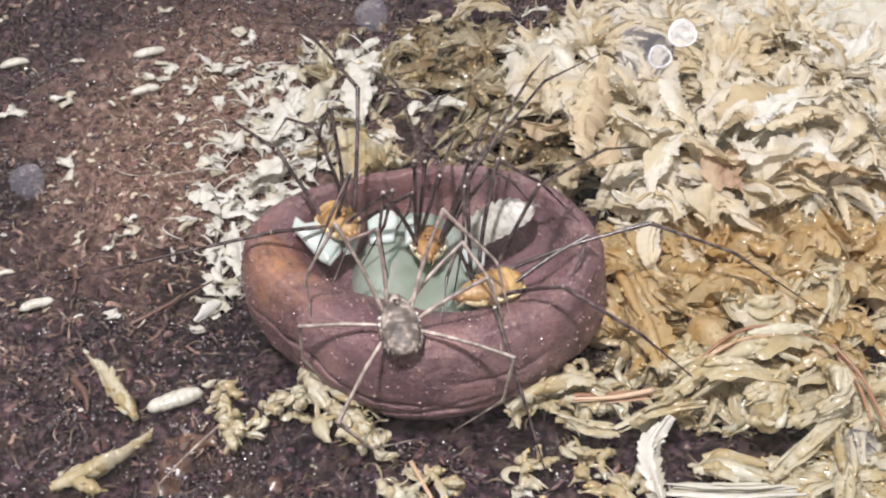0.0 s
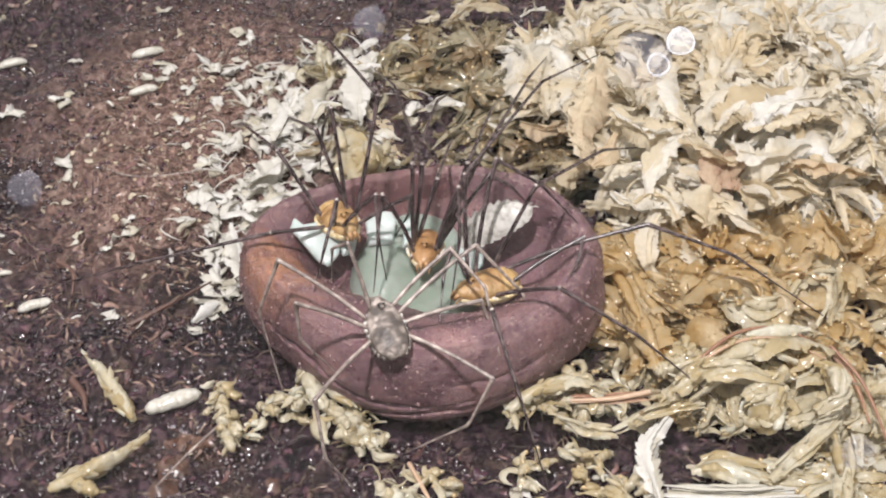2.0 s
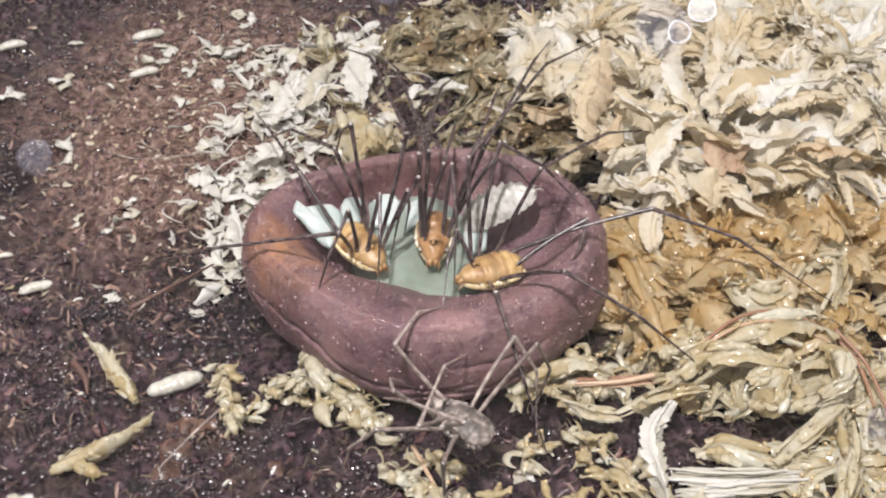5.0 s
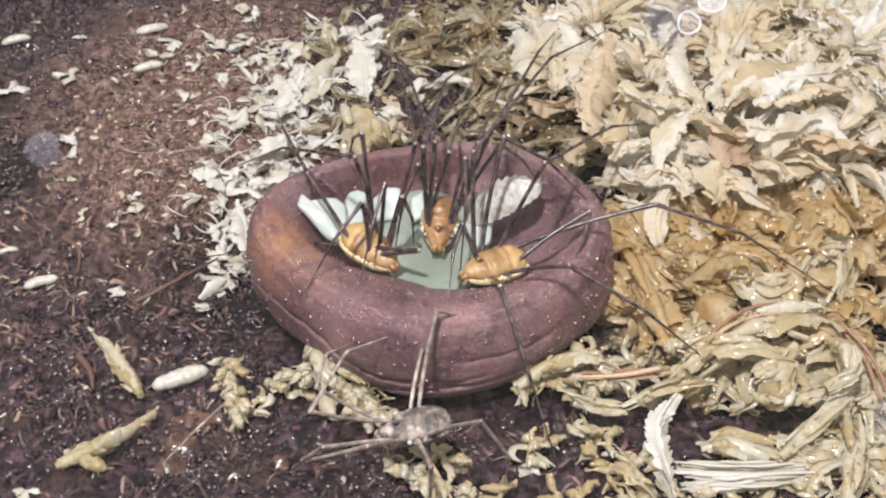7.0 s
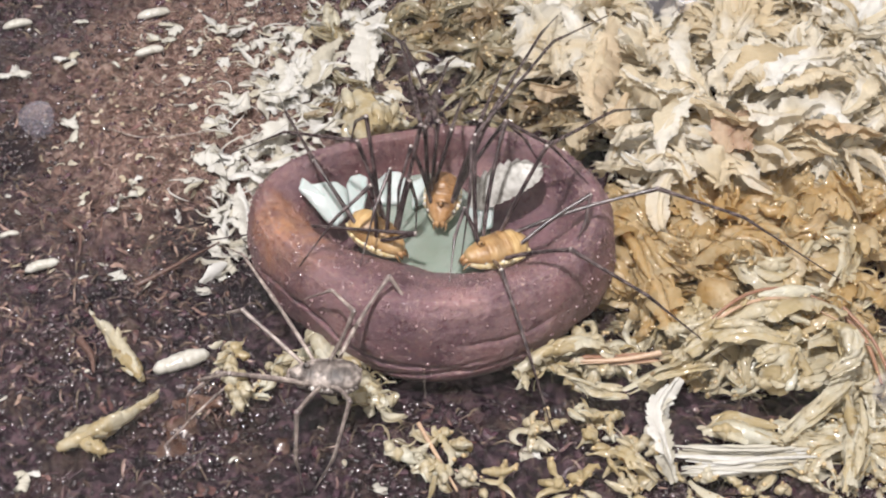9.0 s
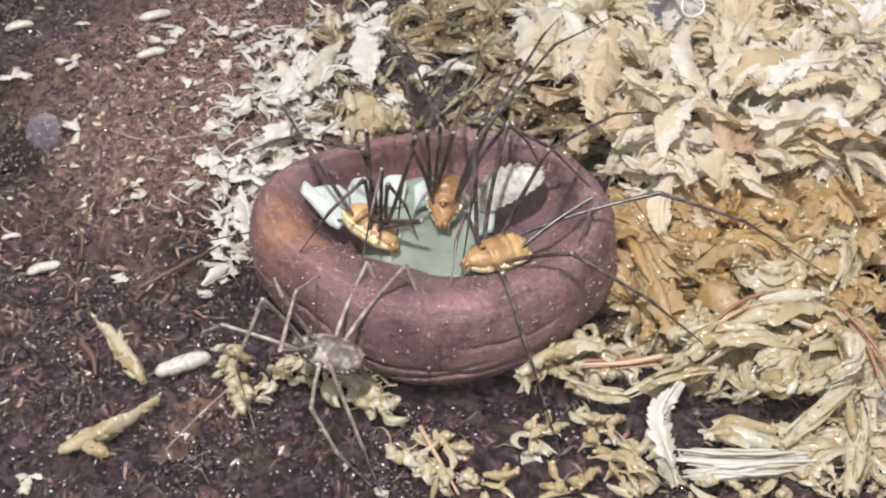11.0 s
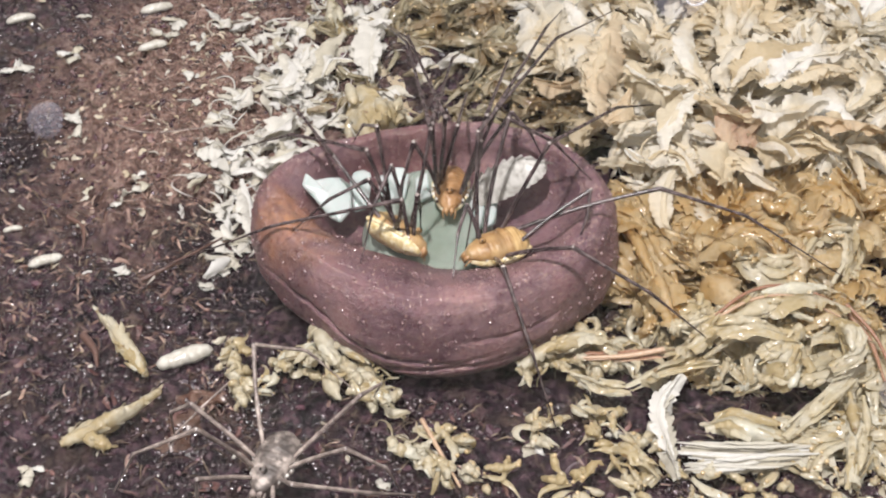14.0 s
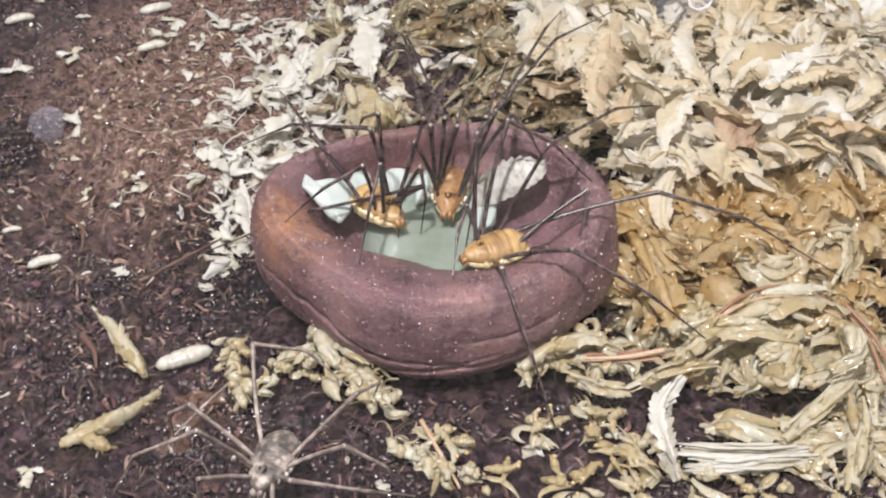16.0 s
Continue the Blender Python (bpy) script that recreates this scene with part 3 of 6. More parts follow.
# ---- jelly ----
def build_jelly():
    thing = tagged(new("jelly"), "torn pale green food jelly in a clay dish", "food jelly")
    # the mass that fills the dish's hollow
    n, m = 30, 110
    s, th = np.meshgrid(np.linspace(0, 1, n), np.linspace(0, 2 * np.pi, m, endpoint=False), indexing="ij")
    x, y = 8.4 * s * np.cos(th) - 0.4, 11.0 * s * np.sin(th) + 1.6
    x = x + 0.5 * s * vnoise(th * 1.6, s * 0, 5)
    z = 9.2 + 0.3 * vnoise(x / 3, y / 3, 4) + 0.45 * vnoise(x / 6, y / 6, 6) + 0.10 * vnoise(x / 1.1, y / 1.1, 8) + 0.16 * np.clip(y, 0, 12) - 3.5 * s ** 7
    z = z + 0.9 * np.exp(-((x + 4.6) / 2.6) ** 2 - ((y + 0.4) / 3.0) ** 2)
    solid("mass", np.stack([x, y, z], -1).reshape(-1, 3), grid_faces(n, m, True)[:, ::-1], JELLY, thing)
    # slabs torn loose, each a flat piece with an uneven outline
    for j, corners in enumerate((
            ((-15.5, 6.1, 13.4), (-14.3, 4.9, 13.2), (-12.9, 5.7, 13.0), (-11.2, 6.2, 12.6), (-10.0, 5.1, 12.2), (-9.7, 2.0, 11.2), (-11.0, 0.1, 10.6), (-12.4, 1.0, 10.8), (-14.3, 3.1, 11.8), (-15.8, 4.2, 13.0)),
            ((-10.3, 6.5, 11.8), (-9.8, 8.0, 12.0), (-8.7, 8.4, 12.0), (-7.7, 7.8, 11.8), (-7.7, 5.5, 11.0), (-8.1, 2.9, 10.4), (-9.5, 2.3, 10.4), (-10.1, 4.5, 11.0)),
            ((-6.9, 7.2, 11.6), (-5.4, 8.5, 12.2), (-3.7, 8.6, 12.2), (-3.0, 7.4, 11.8), (-3.5, 4.6, 10.4), (-6.5, 4.2, 10.4)),
            ((-2.3, 7.0, 11.6), (-0.9, 7.8, 12.0), (-0.3, 4.8, 10.8), (-2.2, 3.8, 10.4)),
            ((5.0, 5.7, 12.0), (6.2, 6.8, 12.4), (7.3, 6.3, 12.2), (7.7, 4.1, 11.4), (7.4, 0.2, 10.4), (5.0, -0.6, 10.2), (4.1, 3.0, 10.6)))):
        rng = np.random.default_rng(80 + j)
        cn = np.array(corners)
        k = 60
        run = np.linspace(0, len(cn), k, endpoint=False)
        i0 = run.astype(int)
        fr = (run - i0)[:, None]
        out = cn[i0] * (1 - fr) + cn[(i0 + 1) % len(cn)] * fr
        out = (np.roll(out, 1, 0) + 2 * out + np.roll(out, -1, 0)) / 4
        mid = out.mean(0)
        out = out + (out - mid) * 0.008 * rng.standard_normal(k)[:, None]
        nr = np.cross(cn[0] - mid, cn[len(cn) // 2] - mid)
        nr = nr / np.linalg.norm(nr) * (1 if nr[2] > 0 else -1)
        rings = []
        for q, h in ((0.02, 0.42), (0.35, 0.45), (0.65, 0.42), (0.85, 0.36), (0.95, 0.24), (1.0, 0.0), (0.95, -0.3), (0.6, -0.45), (0.02, -0.45)):
            ring = mid + (out - mid) * q
            wave = vnoise(ring[:, 0] / 1.1, ring[:, 1] / 1.1, 5)[:, None] * 0.14 * q
            rings.append(ring + nr * (h * 1.2 + wave))
        solid("slab", np.vstack(rings), grid_faces(9, k, True), TORN, thing)
    return thing


build_jelly()


# ---- moss ----
def ribbon(c, width, cup, teeth, depth, rng, twist=0.0, n=0):
    """A leaf-like strap along the points c, cupped across, with toothed edges."""
    if n:
        k = np.linspace(0, 1, len(c))
        c = np.column_stack([np.interp(np.linspace(0, 1, n), k, c[:, i]) for i in range(3)])
    n = len(c)
    t, a, b = frames_along(c)
    s = np.linspace(0, 1, n)
    ang = twist * s + rng.normal(0, 0.4)
    side = a * np.cos(ang)[:, None] + b * np.sin(ang)[:, None]
    nrm = b * np.cos(ang)[:, None] - a * np.sin(ang)[:, None]
    w = width / 2 * (0.35 + 0.65 * sstep(0, 0.3, s)) * np.sqrt(np.clip(1.02 - s ** 3, 0.01, 1))
    w = w * (1 + 0.26 * vnoise(s * 5 + rng.random() * 50, s * 0, 2))
    c = c + side * (0.22 * width * vnoise(s * 6 + rng.random() * 50, s * 0, 5))[:, None] + nrm * (0.15 * width * vnoise(s * 7 + rng.random() * 50, s * 0, 6))[:, None]
    amp = rng.uniform(0.2, 1.7, (2, int(teeth) + 3))
    cols = []
    for q in (-1.0, -0.55, 0.0, 0.55, 1.0):
        run = s * teeth + (0.4 if q > 0 else 0.0)
        saw = 1 - depth * amp[int(q > 0)][run.astype(int)] * (run % 1.0) * (abs(q) > 0.9)
        cols.append(c + side * (w * q * saw)[:, None] + nrm * (cup * w * (q * q - 0.25) * (1 + 0.3 * np.sin(s * 9 + q * 4)))[:, None])
    return np.stack(cols, 1).reshape(-1, 3), grid_faces(n, 5)


LU = np.array([0, 0.35, 0.72, 1.0])
LW = np.array([0.55, 1.0, 0.66, 0.05])


def scaly(c, leaf, width, count, flare, core, rng, flat=0.6):
    """The pointed, cupped leaves of a moss branch, laid over one another along the points c."""
    count = max(int(count), 4)
    s = np.sort(rng.random(count))
    k = np.linspace(0, 1, len(c))
    base = np.column_stack([np.interp(s, k, c[:, i]) for i in range(3)])
    t, a, b = frames_along(smooth_ends(base))
    phi = rng.choice((0.0, np.pi, 1.57), count, p=(0.36, 0.36, 0.28)) + rng.normal(0, 0.5, count)
    rad = a * np.cos(phi)[:, None] + b * (flat * np.sin(phi))[:, None]
    rad /= np.linalg.norm(rad, axis=1, keepdims=True) + 1e-9
    fl = (flare * rng.uniform(0.4, 1.6, count))[:, None]
    d = t * np.cos(fl) + rad * np.sin(fl)
    nr = rad * np.cos(fl) - t * np.sin(fl)
    sd = np.cross(d, nr)
    taper = (1 - 0.5 * s ** 2) * rng.uniform(0.7, 1.3, count)
    L, W = (leaf * taper)[:, None, None, None], (width * 0.5 * taper)[:, None, None, None]
    u, w = LU[None, :, None, None], LW[None, :, None, None]
    q = np.array([-1, 0, 1.0])[None, None, :, None]
    pos = (base + rad * (core * taper * rng.uniform(0.5, 1.1, count))[:, None])[:, None, None] + d[:, None, None] * L * u + sd[:, None, None] * W * w * q
    bow = rng.normal(0.12, 0.14, count)[:, None, None, None]
    pos = pos + nr[:, None, None] * (W * (0.5 * np.sin(u * 2.6) - 0.5 * w * q * q) + L * bow * u * u)
    f = grid_faces(4, 3)
    f = (f[None] + (np.arange(count) * 12)[:, None, None]).reshape(-1, 4)
    return pos.reshape(-1, 3), f


def smooth_ends(p):
    """Evened points, so that crowded places still give a clean direction."""
    q = p.copy()
    for _ in range(3):
        q[1:-1] = (q[:-2] + q[1:-1] + q[2:]) / 3
    return q + np.linspace(0, 1e-3, len(q))[:, None]


def strap(c, width, cup, rng, teeth=1.3, depth=0.25, twist=0.6, tip=0.8):
    """A thin limp branch along the points c: an open, bowed sheet with ragged teeth along both edges."""
    ln = np.linalg.norm(np.diff(c, axis=0), axis=1).sum()
    n = int(np.clip(ln * max(teeth * 2.7, 2.2), 12, 90))
    s = np.linspace(0, 1, n)
    k = np.linspace(0, 1, len(c))
    c = np.column_stack([np.interp(s, k, c[:, i]) for i in range(3)])
    t, a, b = frames_along(c)
    ang = rng.normal(0, 0.3) + twist * rng.normal(0, 1) * s
    side = a * np.cos(ang)[:, None] + b * np.sin(ang)[:, None]
    nrm = b * np.cos(ang)[:, None] - a * np.sin(ang)[:, None]
    fat = rng.uniform(0.25, 0.5)
    w = width / 2 * (0.4 + 0.6 * sstep(0, fat, s)) * (1 - tip * sstep(fat, 1.0, s) ** 1.5)
    w = w * (1 + 0.25 * vnoise(s * ln * 0.4 + rng.random() * 50, s * 0, 2))
    c = c + nrm * (0.10 * width * vnoise(s * ln * 0.5 + rng.random() * 50, s * 0, 6))[:, None]
    amp = rng.uniform(0.0, 1.8, (2, int(ln * teeth) + 4))
    lean, rows = rng.normal(0, 0.3), []
    for q in (-1.0, -0.6, 0.0, 0.6, 1.0):
        run = s * ln * teeth + (0.4 if q > 0 else 0.0)
        saw = 1 - depth * amp[int(q > 0)][run.astype(int)] * (run % 1.0) * (abs(q) > 0.9)
        edge = 0.20 * width * abs(q) ** 3 * vnoise(s * ln * 0.8 + rng.random() * 50, s * 0, 9)
        rows.append(c + side * (w * q * saw)[:, None] + nrm * (cup * w * (q * q - 0.25) + lean * w * q + edge)[:, None] + t * (0.25 * (1 - saw) * width)[:, None])
    return np.stack(rows, 1).reshape(-1, 3), grid_faces(n, 5)


def frond(c, width, flat, teeth, depth, rng, cup=0.3, m=12):
    """A thick flattened moss branch along the points c: smooth in the middle, its leaf tips standing out as small teeth along both edges."""
    ln = np.linalg.norm(np.diff(c, axis=0), axis=1).sum()
    n = int(np.clip(ln * teeth * 3.4, 20, 90))
    k = np.linspace(0, 1, len(c))
    s = np.linspace(0, 1, n)
    q = np.column_stack([np.interp(s, k, c[:, i]) for i in range(3)])
    t, a, b = frames_along(q)
    roll = rng.normal(0, 0.35) + rng.normal(0, 0.5) * s
    a, b = a * np.cos(roll)[:, None] + b * np.sin(roll)[:, None], b * np.cos(roll)[:, None] - a * np.sin(roll)[:, None]
    w = np.linspace(0, 2 * np.pi, m, endpoint=False)
    fat = rng.uniform(0.3, 0.6)
    blunt = rng.uniform(0.35, 0.85)
    env = (0.42 + 0.58 * sstep(0, fat, s)) * np.clip(1.0 - sstep(fat, 1.0, s) ** 1.6 * blunt, 0.05, 1) * np.sqrt(np.clip(1 - s ** 10, 0.01, 1))
    env = env * (1 + 0.22 * vnoise(s * 4 + rng.random() * 90, s * 0, 2))
    amp = rng.uniform(0.0, 2.0, (2, int(ln * teeth) + 5)) ** 1.3
    run = 2 + s[:, None] * ln * teeth + 0.5 * (np.cos(w)[None] < 0) + 0.25 * np.sin(w * 2)[None] + 0.6 * vnoise(s[:, None] * 9, w[None] * 1.3, int(rng.integers(99)))
    ph = run % 1.0
    edge = np.abs(np.cos(w))[None] ** 4
    tall = amp[(np.cos(w)[None] < 0).astype(int) + 0 * run.astype(int), np.clip(run.astype(int), 0, amp.shape[1] - 1)]
    grow = 1 + depth * (ph - 0.4) * tall * (0.2 + 0.8 * edge) * 1.8
    lump = 1 + 0.10 * vnoise(s[:, None] * 6 + rng.random() * 90, w[None] * 1.0, 3)
    along = width / 2 * env[:, None] * grow * lump * np.cos(w)[None]
    up = width / 2 * flat * env[:, None] * (1 + 0.5 * depth * ph) * lump * np.sin(w)[None]
    ruffle = vnoise(s[:, None] * ln * 0.55 + rng.random() * 90, np.sign(np.cos(w))[None] * 3.0 + 0 * s[:, None], 8)
    up = up + 0.18 * width * ruffle * np.abs(np.cos(w))[None] ** 2 * env[:, None]
    up = up - cup * along * along / max(width, 0.1) + 0.10 * width * vnoise(s[:, None] * 8 + rng.random() * 90, along * 0.8, 7)
    v = q[:, None] + a[:, None] * along[..., None] + b[:, None] * up[..., None] + t[:, None] * (0.4 * ph * tall * edge * depth * width)[..., None]
    return v.reshape(-1, 3), grid_faces(n, m, True)[:, ::-1]


def bend_path(start, az, el, length, droop, curl, rng, n=12):
    """A curve that leaves start at an azimuth and rise, droops and curls sideways."""
    s = np.linspace(0, 1, n)
    azs = az + curl * s * s + 0.25 * np.sin(s * 5 + rng.random() * 6)
    els = el - droop * s
    st = np.column_stack([np.cos(azs) * np.cos(els), np.sin(azs) * np.cos(els), np.sin(els)]) * length / n
    c = np.array(start) + np.cumsum(st, 0) - st[0]
    floor = ground_height(c[:, 0], c[:, 1]) + 0.3
    c[:, 2] = np.maximum(c[:, 2], floor)
    return c


WET_POINTS = []


def dry_sprig(p, wd, rng):
    """One dry branch: a broad bowed strap with ragged edges, some pointed leaves standing off it."""
    ln = np.linalg.norm(np.diff(p, axis=0), axis=1).sum()
    got = [strap(p, wd, -rng.uniform(0.2, 0.9), rng, rng.uniform(1.0, 1.9), rng.uniform(0.15, 0.4), 0.5, rng.uniform(0.4, 0.85))]
    if wd > 1.5:
        got.append(strap(p + rng.normal(0, 0.2, 3) - (0, 0, 0.25), wd * 1.12, -rng.uniform(0.1, 0.5), rng, rng.uniform(0.7, 1.3), 0.5, 0.4, 0.7))
    got.append(scaly(p, rng.uniform(1.4, 2.4), rng.uniform(0.5, 0.9), ln * rng.uniform(0.3, 1.1), rng.uniform(0.2, 0.5), wd * 0.3, rng))
    return got


def wet_sprig(p, wd, rng):
    """One sodden branch: a limp bowed band, narrower ones clinging to it, small leaves standing off its edges."""
    ln = np.linalg.norm(np.diff(p, axis=0), axis=1).sum()
    got = [strap(p, wd * 0.85, -rng.uniform(0.5, 1.2), rng, rng.uniform(0.8, 1.4), rng.uniform(0.15, 0.4), 0.9, rng.uniform(0.2, 0.6))]
    for k in range(2):
        i = rng.integers(0, max(1, len(p) // 3))
        got.append(strap(p[i:] + rng.normal(0, 0.3 * wd, 3) * (1, 1, 0.25) - (0, 0, 0.15), wd * rng.uniform(0.25, 0.6), -rng.uniform(0.4, 1.2), rng, rng.uniform(0.8, 1.4), 0.4, 1.0, 0.6))
    got.append(scaly(p, rng.uniform(0.7, 1.3), rng.uniform(0.4, 0.7), ln * rng.uniform(0.6, 1.6), rng.uniform(0.2, 0.7), wd * 0.36, rng, 0.8))
    return got


def bud(p, wd, rng):
    """A plump short branch, its leaves swollen and pressed to it, one of them standing off."""
    got = [frond(p, wd, rng.uniform(0.65, 0.85), 0.9, 0.14, rng, 0.1, 8)]
    i = rng.integers(0, max(1, len(p) // 2))
    got.append(strap(p[i:] + rng.normal(0, 0.2 * wd, 3) + (0, 0, 0.1), wd * rng.uniform(0.4, 0.8), -rng.uniform(0.8, 1.5), rng, 1.0, 0.25, 0.8, 0.6))
    return got


def moss_tuft(centre, radius, n, mat, style, label, seed, squash=1.0, dense=1.15):
    """A head of moss: branches that spread from a core, each a part."""
    rng = np.random.default_rng(seed)
    thing = tagged(new("moss_tuft"), label, "moss", "tufts of the moss cushion")
    c, n = np.array(centre), int(n * dense * (1.25 if style == "dry" else 0.95 if style == "flat" else 1.05))
    for i in range(n):
        ring = i / n
        az = i * 2.4 + rng.normal(0, 0.25)
        el = 0.15 + 1.15 * (1 - ring) ** 1.2 + rng.normal(0, 0.12)
        ln = radius * (0.7 + 0.5 * ring) * rng.uniform(0.8, 1.2)
        start = c + np.array([np.cos(az), np.sin(az), 0]) * radius * 0.1 * ring - (0, 0, ring * 1.5)
        if style == "flat":
            # a few white leaves splayed from one point
            at = c + np.array([np.cos(az), np.sin(az), 0]) * radius * rng.uniform(0.1, 1.1)
            at[2] = float(ground_height(at[0], at[1])) + rng.uniform(0.2, 1.4)
            got, way = [], rng.random() * 6.283
            for k in range(rng.integers(2, 6)):
                p = bend_path(at, way + rng.normal(0, 0.55), rng.uniform(0.0, 0.7), rng.uniform(2.4, 6.0), rng.uniform(0.2, 1.3), rng.normal(0, 0.8), rng, 10)
                got.append(strap(p, rng.uniform(0.7, 2.1), -rng.uniform(0.0, 0.8), rng, 0.7, 0.4, 0.8, rng.uniform(0.5, 0.97)))
            if rng.random() < 0.4:
                p = bend_path(at, rng.random() * 6.283, 0.5, rng.uniform(3, 6), rng.uniform(0.4, 1.6), rng.normal(0, 2.2), rng, 14)
                got.append(tube(p, (0.10, 0.14, 0.05), 4))
        elif style == "bud":
            got = []
            for q in range(3):
                st = start + np.array([np.cos(az), np.sin(az), 0]) * q * radius * 0.2 + rng.normal(0, 0.5, 3) * (1, 1, 0.3)
                p = bend_path(st, az + rng.normal(0, 0.6), rng.uniform(0.0, 0.8), rng.uniform(1.5, 3.4), rng.uniform(0.2, 1.0), rng.normal(0, 1.0), rng, 9)
                got += bud(p, rng.uniform(0.7, 1.5), rng)
            p = bend_path(start, az + rng.normal(0, 0.8), 0.3, rng.uniform(3, 6), 0.6, rng.normal(0, 1.8), rng, 12)
            got.append(strap(p, rng.uniform(0.5, 1.2), -0.6, rng, 0.8, 0.3))
        elif style == "dry":
            p = bend_path(start, az, el * squash, ln * 1.2, rng.uniform(0.5, 1.9), rng.normal(0, 1.1), rng, 18)
            got = dry_sprig(p, rng.uniform(1.8, 3.8) if rng.random() < 0.65 else rng.uniform(0.6, 1.5), rng)
            if rng.random() < 0.3:
                p2 = bend_path(p[rng.integers(2, 9)], az + rng.normal(0, 0.9), rng.uniform(-0.2, 0.6), ln * rng.uniform(0.4, 0.8), rng.uniform(0.4, 1.6), rng.normal(0, 1.6), rng, 12)
                got.append(strap(p2, rng.uniform(0.4, 1.0), -0.4, rng, 1.2, 0.4))
        else:
            p = bend_path(start, az, el * squash, ln * rng.uniform(1.1, 1.9), rng.uniform(0.8, 1.8), rng.normal(0, 2.0), rng, 20)
            got = wet_sprig(p, rng.uniform(1.8, 4.4) * (0.7 if mat in (PALEMOSS, OLIVEMOSS) else 1.0), rng)
        v, f = join(got)
        solid("branch", v, f, mat, thing)
        if style not in ("dry", "flat"):
            WET_POINTS.extend(v[rng.integers(0, len(v), 9)])
    return thing


DRYL = "dry cream-white moss tuft with feathery toothed branches"
OCHL = "wet glossy ochre moss tuft with curled plump branches"
PALL = "wet pale yellow moss tuft with curled plump branches"
for i, (c, r, n) in enumerate((
        ((39.1, 15.0, 10.0), 13, 16), ((30.3, 34.1, 10.0), 9, 22), ((49.9, 25.8, 13.0), 10, 24), ((20.7, 39.8, 8.0), 8, 20), ((31.1, 15.4, 8.0), 7, 16), ((51.8, 15.2, 10.0), 8.5, 20),
        ((58.7, 35.1, 14.0), 10, 22), ((43.1, 38.0, 13.0), 9, 22), ((24.8, 50.3, 9.0), 9, 20), ((26.5, 25.7, 7.0), 7, 16), ((16.7, 53.5, 6.0), 7, 16), ((36.4, 51.7, 12.0), 9, 18), ((53.1, 45.3, 14.0), 10, 20), ((59.7, 23.3, 13.0), 9, 18))):
    moss_tuft(c, r, n, DRYMOSS, "dry", DRYL, 100 + i)
for i, (c, r, n) in enumerate((
        ((27.2, 4.6, 5.0), 6.5, 16), ((35.6, 6.0, 7.0), 6.5, 16), ((44.6, 6.5, 8.0), 7.5, 18), ((52.7, 4.5, 7.0), 7.5, 18), ((25.2, -2.3, 3.0), 5.5, 13), ((32.6, -1.5, 5.0), 6.5, 16), ((41.2, -1.5, 6.0), 7, 16), ((49.2, -3.4, 5.0), 6.5, 14), ((23.4, 7.8, 4.0), 4.5, 10))):
    moss_tuft(c, r, n, OCHREMOSS, "wet", OCHL, 130 + i)
for i, (c, r, n) in enumerate((
        ((32.2, -9.0, 4.0), 6, 14), ((38.5, -10.8, 4.0), 6.5, 14), ((46.7, -9.0, 4.0), 6.5, 14), ((47.7, -14.2, 3.0), 4.5, 9), ((33.3, -11.6, 3.0), 5, 10), ((50.9, -14.2, 3.0), 6, 12),
        ((19.0, -11.6, 2.0), 4.5, 9), ((47.2, -24.8, 2.0), 6, 12), ((39.2, -25.1, 1.5), 5, 9), ((27.7, -29.2, 1.0), 5, 9), ((21.5, -25.5, 1.0), 4, 7), ((5.5, -28.9, 1.0), 4.0, 8), ((1.3, -23.6, 1.0), 3.0, 7), ((11.8, -22.4, 1.0), 3, 6), ((-20.0, -16.7, 1.0), 3.0, 8), ((15.0, -30.0, 1.0), 4, 8), ((34.0, -30.7, 1.0), 4.5, 8), ((42.9, -30.7, 1.0), 4.5, 8), ((18.2, -20.8, 1.0), 3.0, 8), ((21.5, -30.7, 1.0), 3.5, 8), ((48.1, -29.2, 1.0), 4, 8), ((-15.8, -12.4, 1.0), 2.6, 8))):
    moss_tuft(c, r, n if i < 9 else max(3, n // 3), PALEMOSS, "wet" if i < 9 else "bud", PALL if i < 9 else "small wet pale moss tuft of plump buds on soil", 160 + i, 0.5)
for i, (c, r, n) in enumerate((((-0.6, 58.3, 3.0), 7, 14), ((7.1, 48.8, 4.0), 6.5, 14), ((11.0, 37.1, 3.0), 5.5, 12), ((9.1, 56.7, 5.0), 7, 14), ((17.2, 33.0, 4.0), 5, 10), ((24.9, -6.6, 1.0), 3.5, 8), ((14.5, 42.8, 5.0), 6, 12))):
    moss_tuft(c, r, n, OLIVEMOSS, "wet", "damp olive-brown moss tuft behind the feeding dish", 190 + i, 0.7)


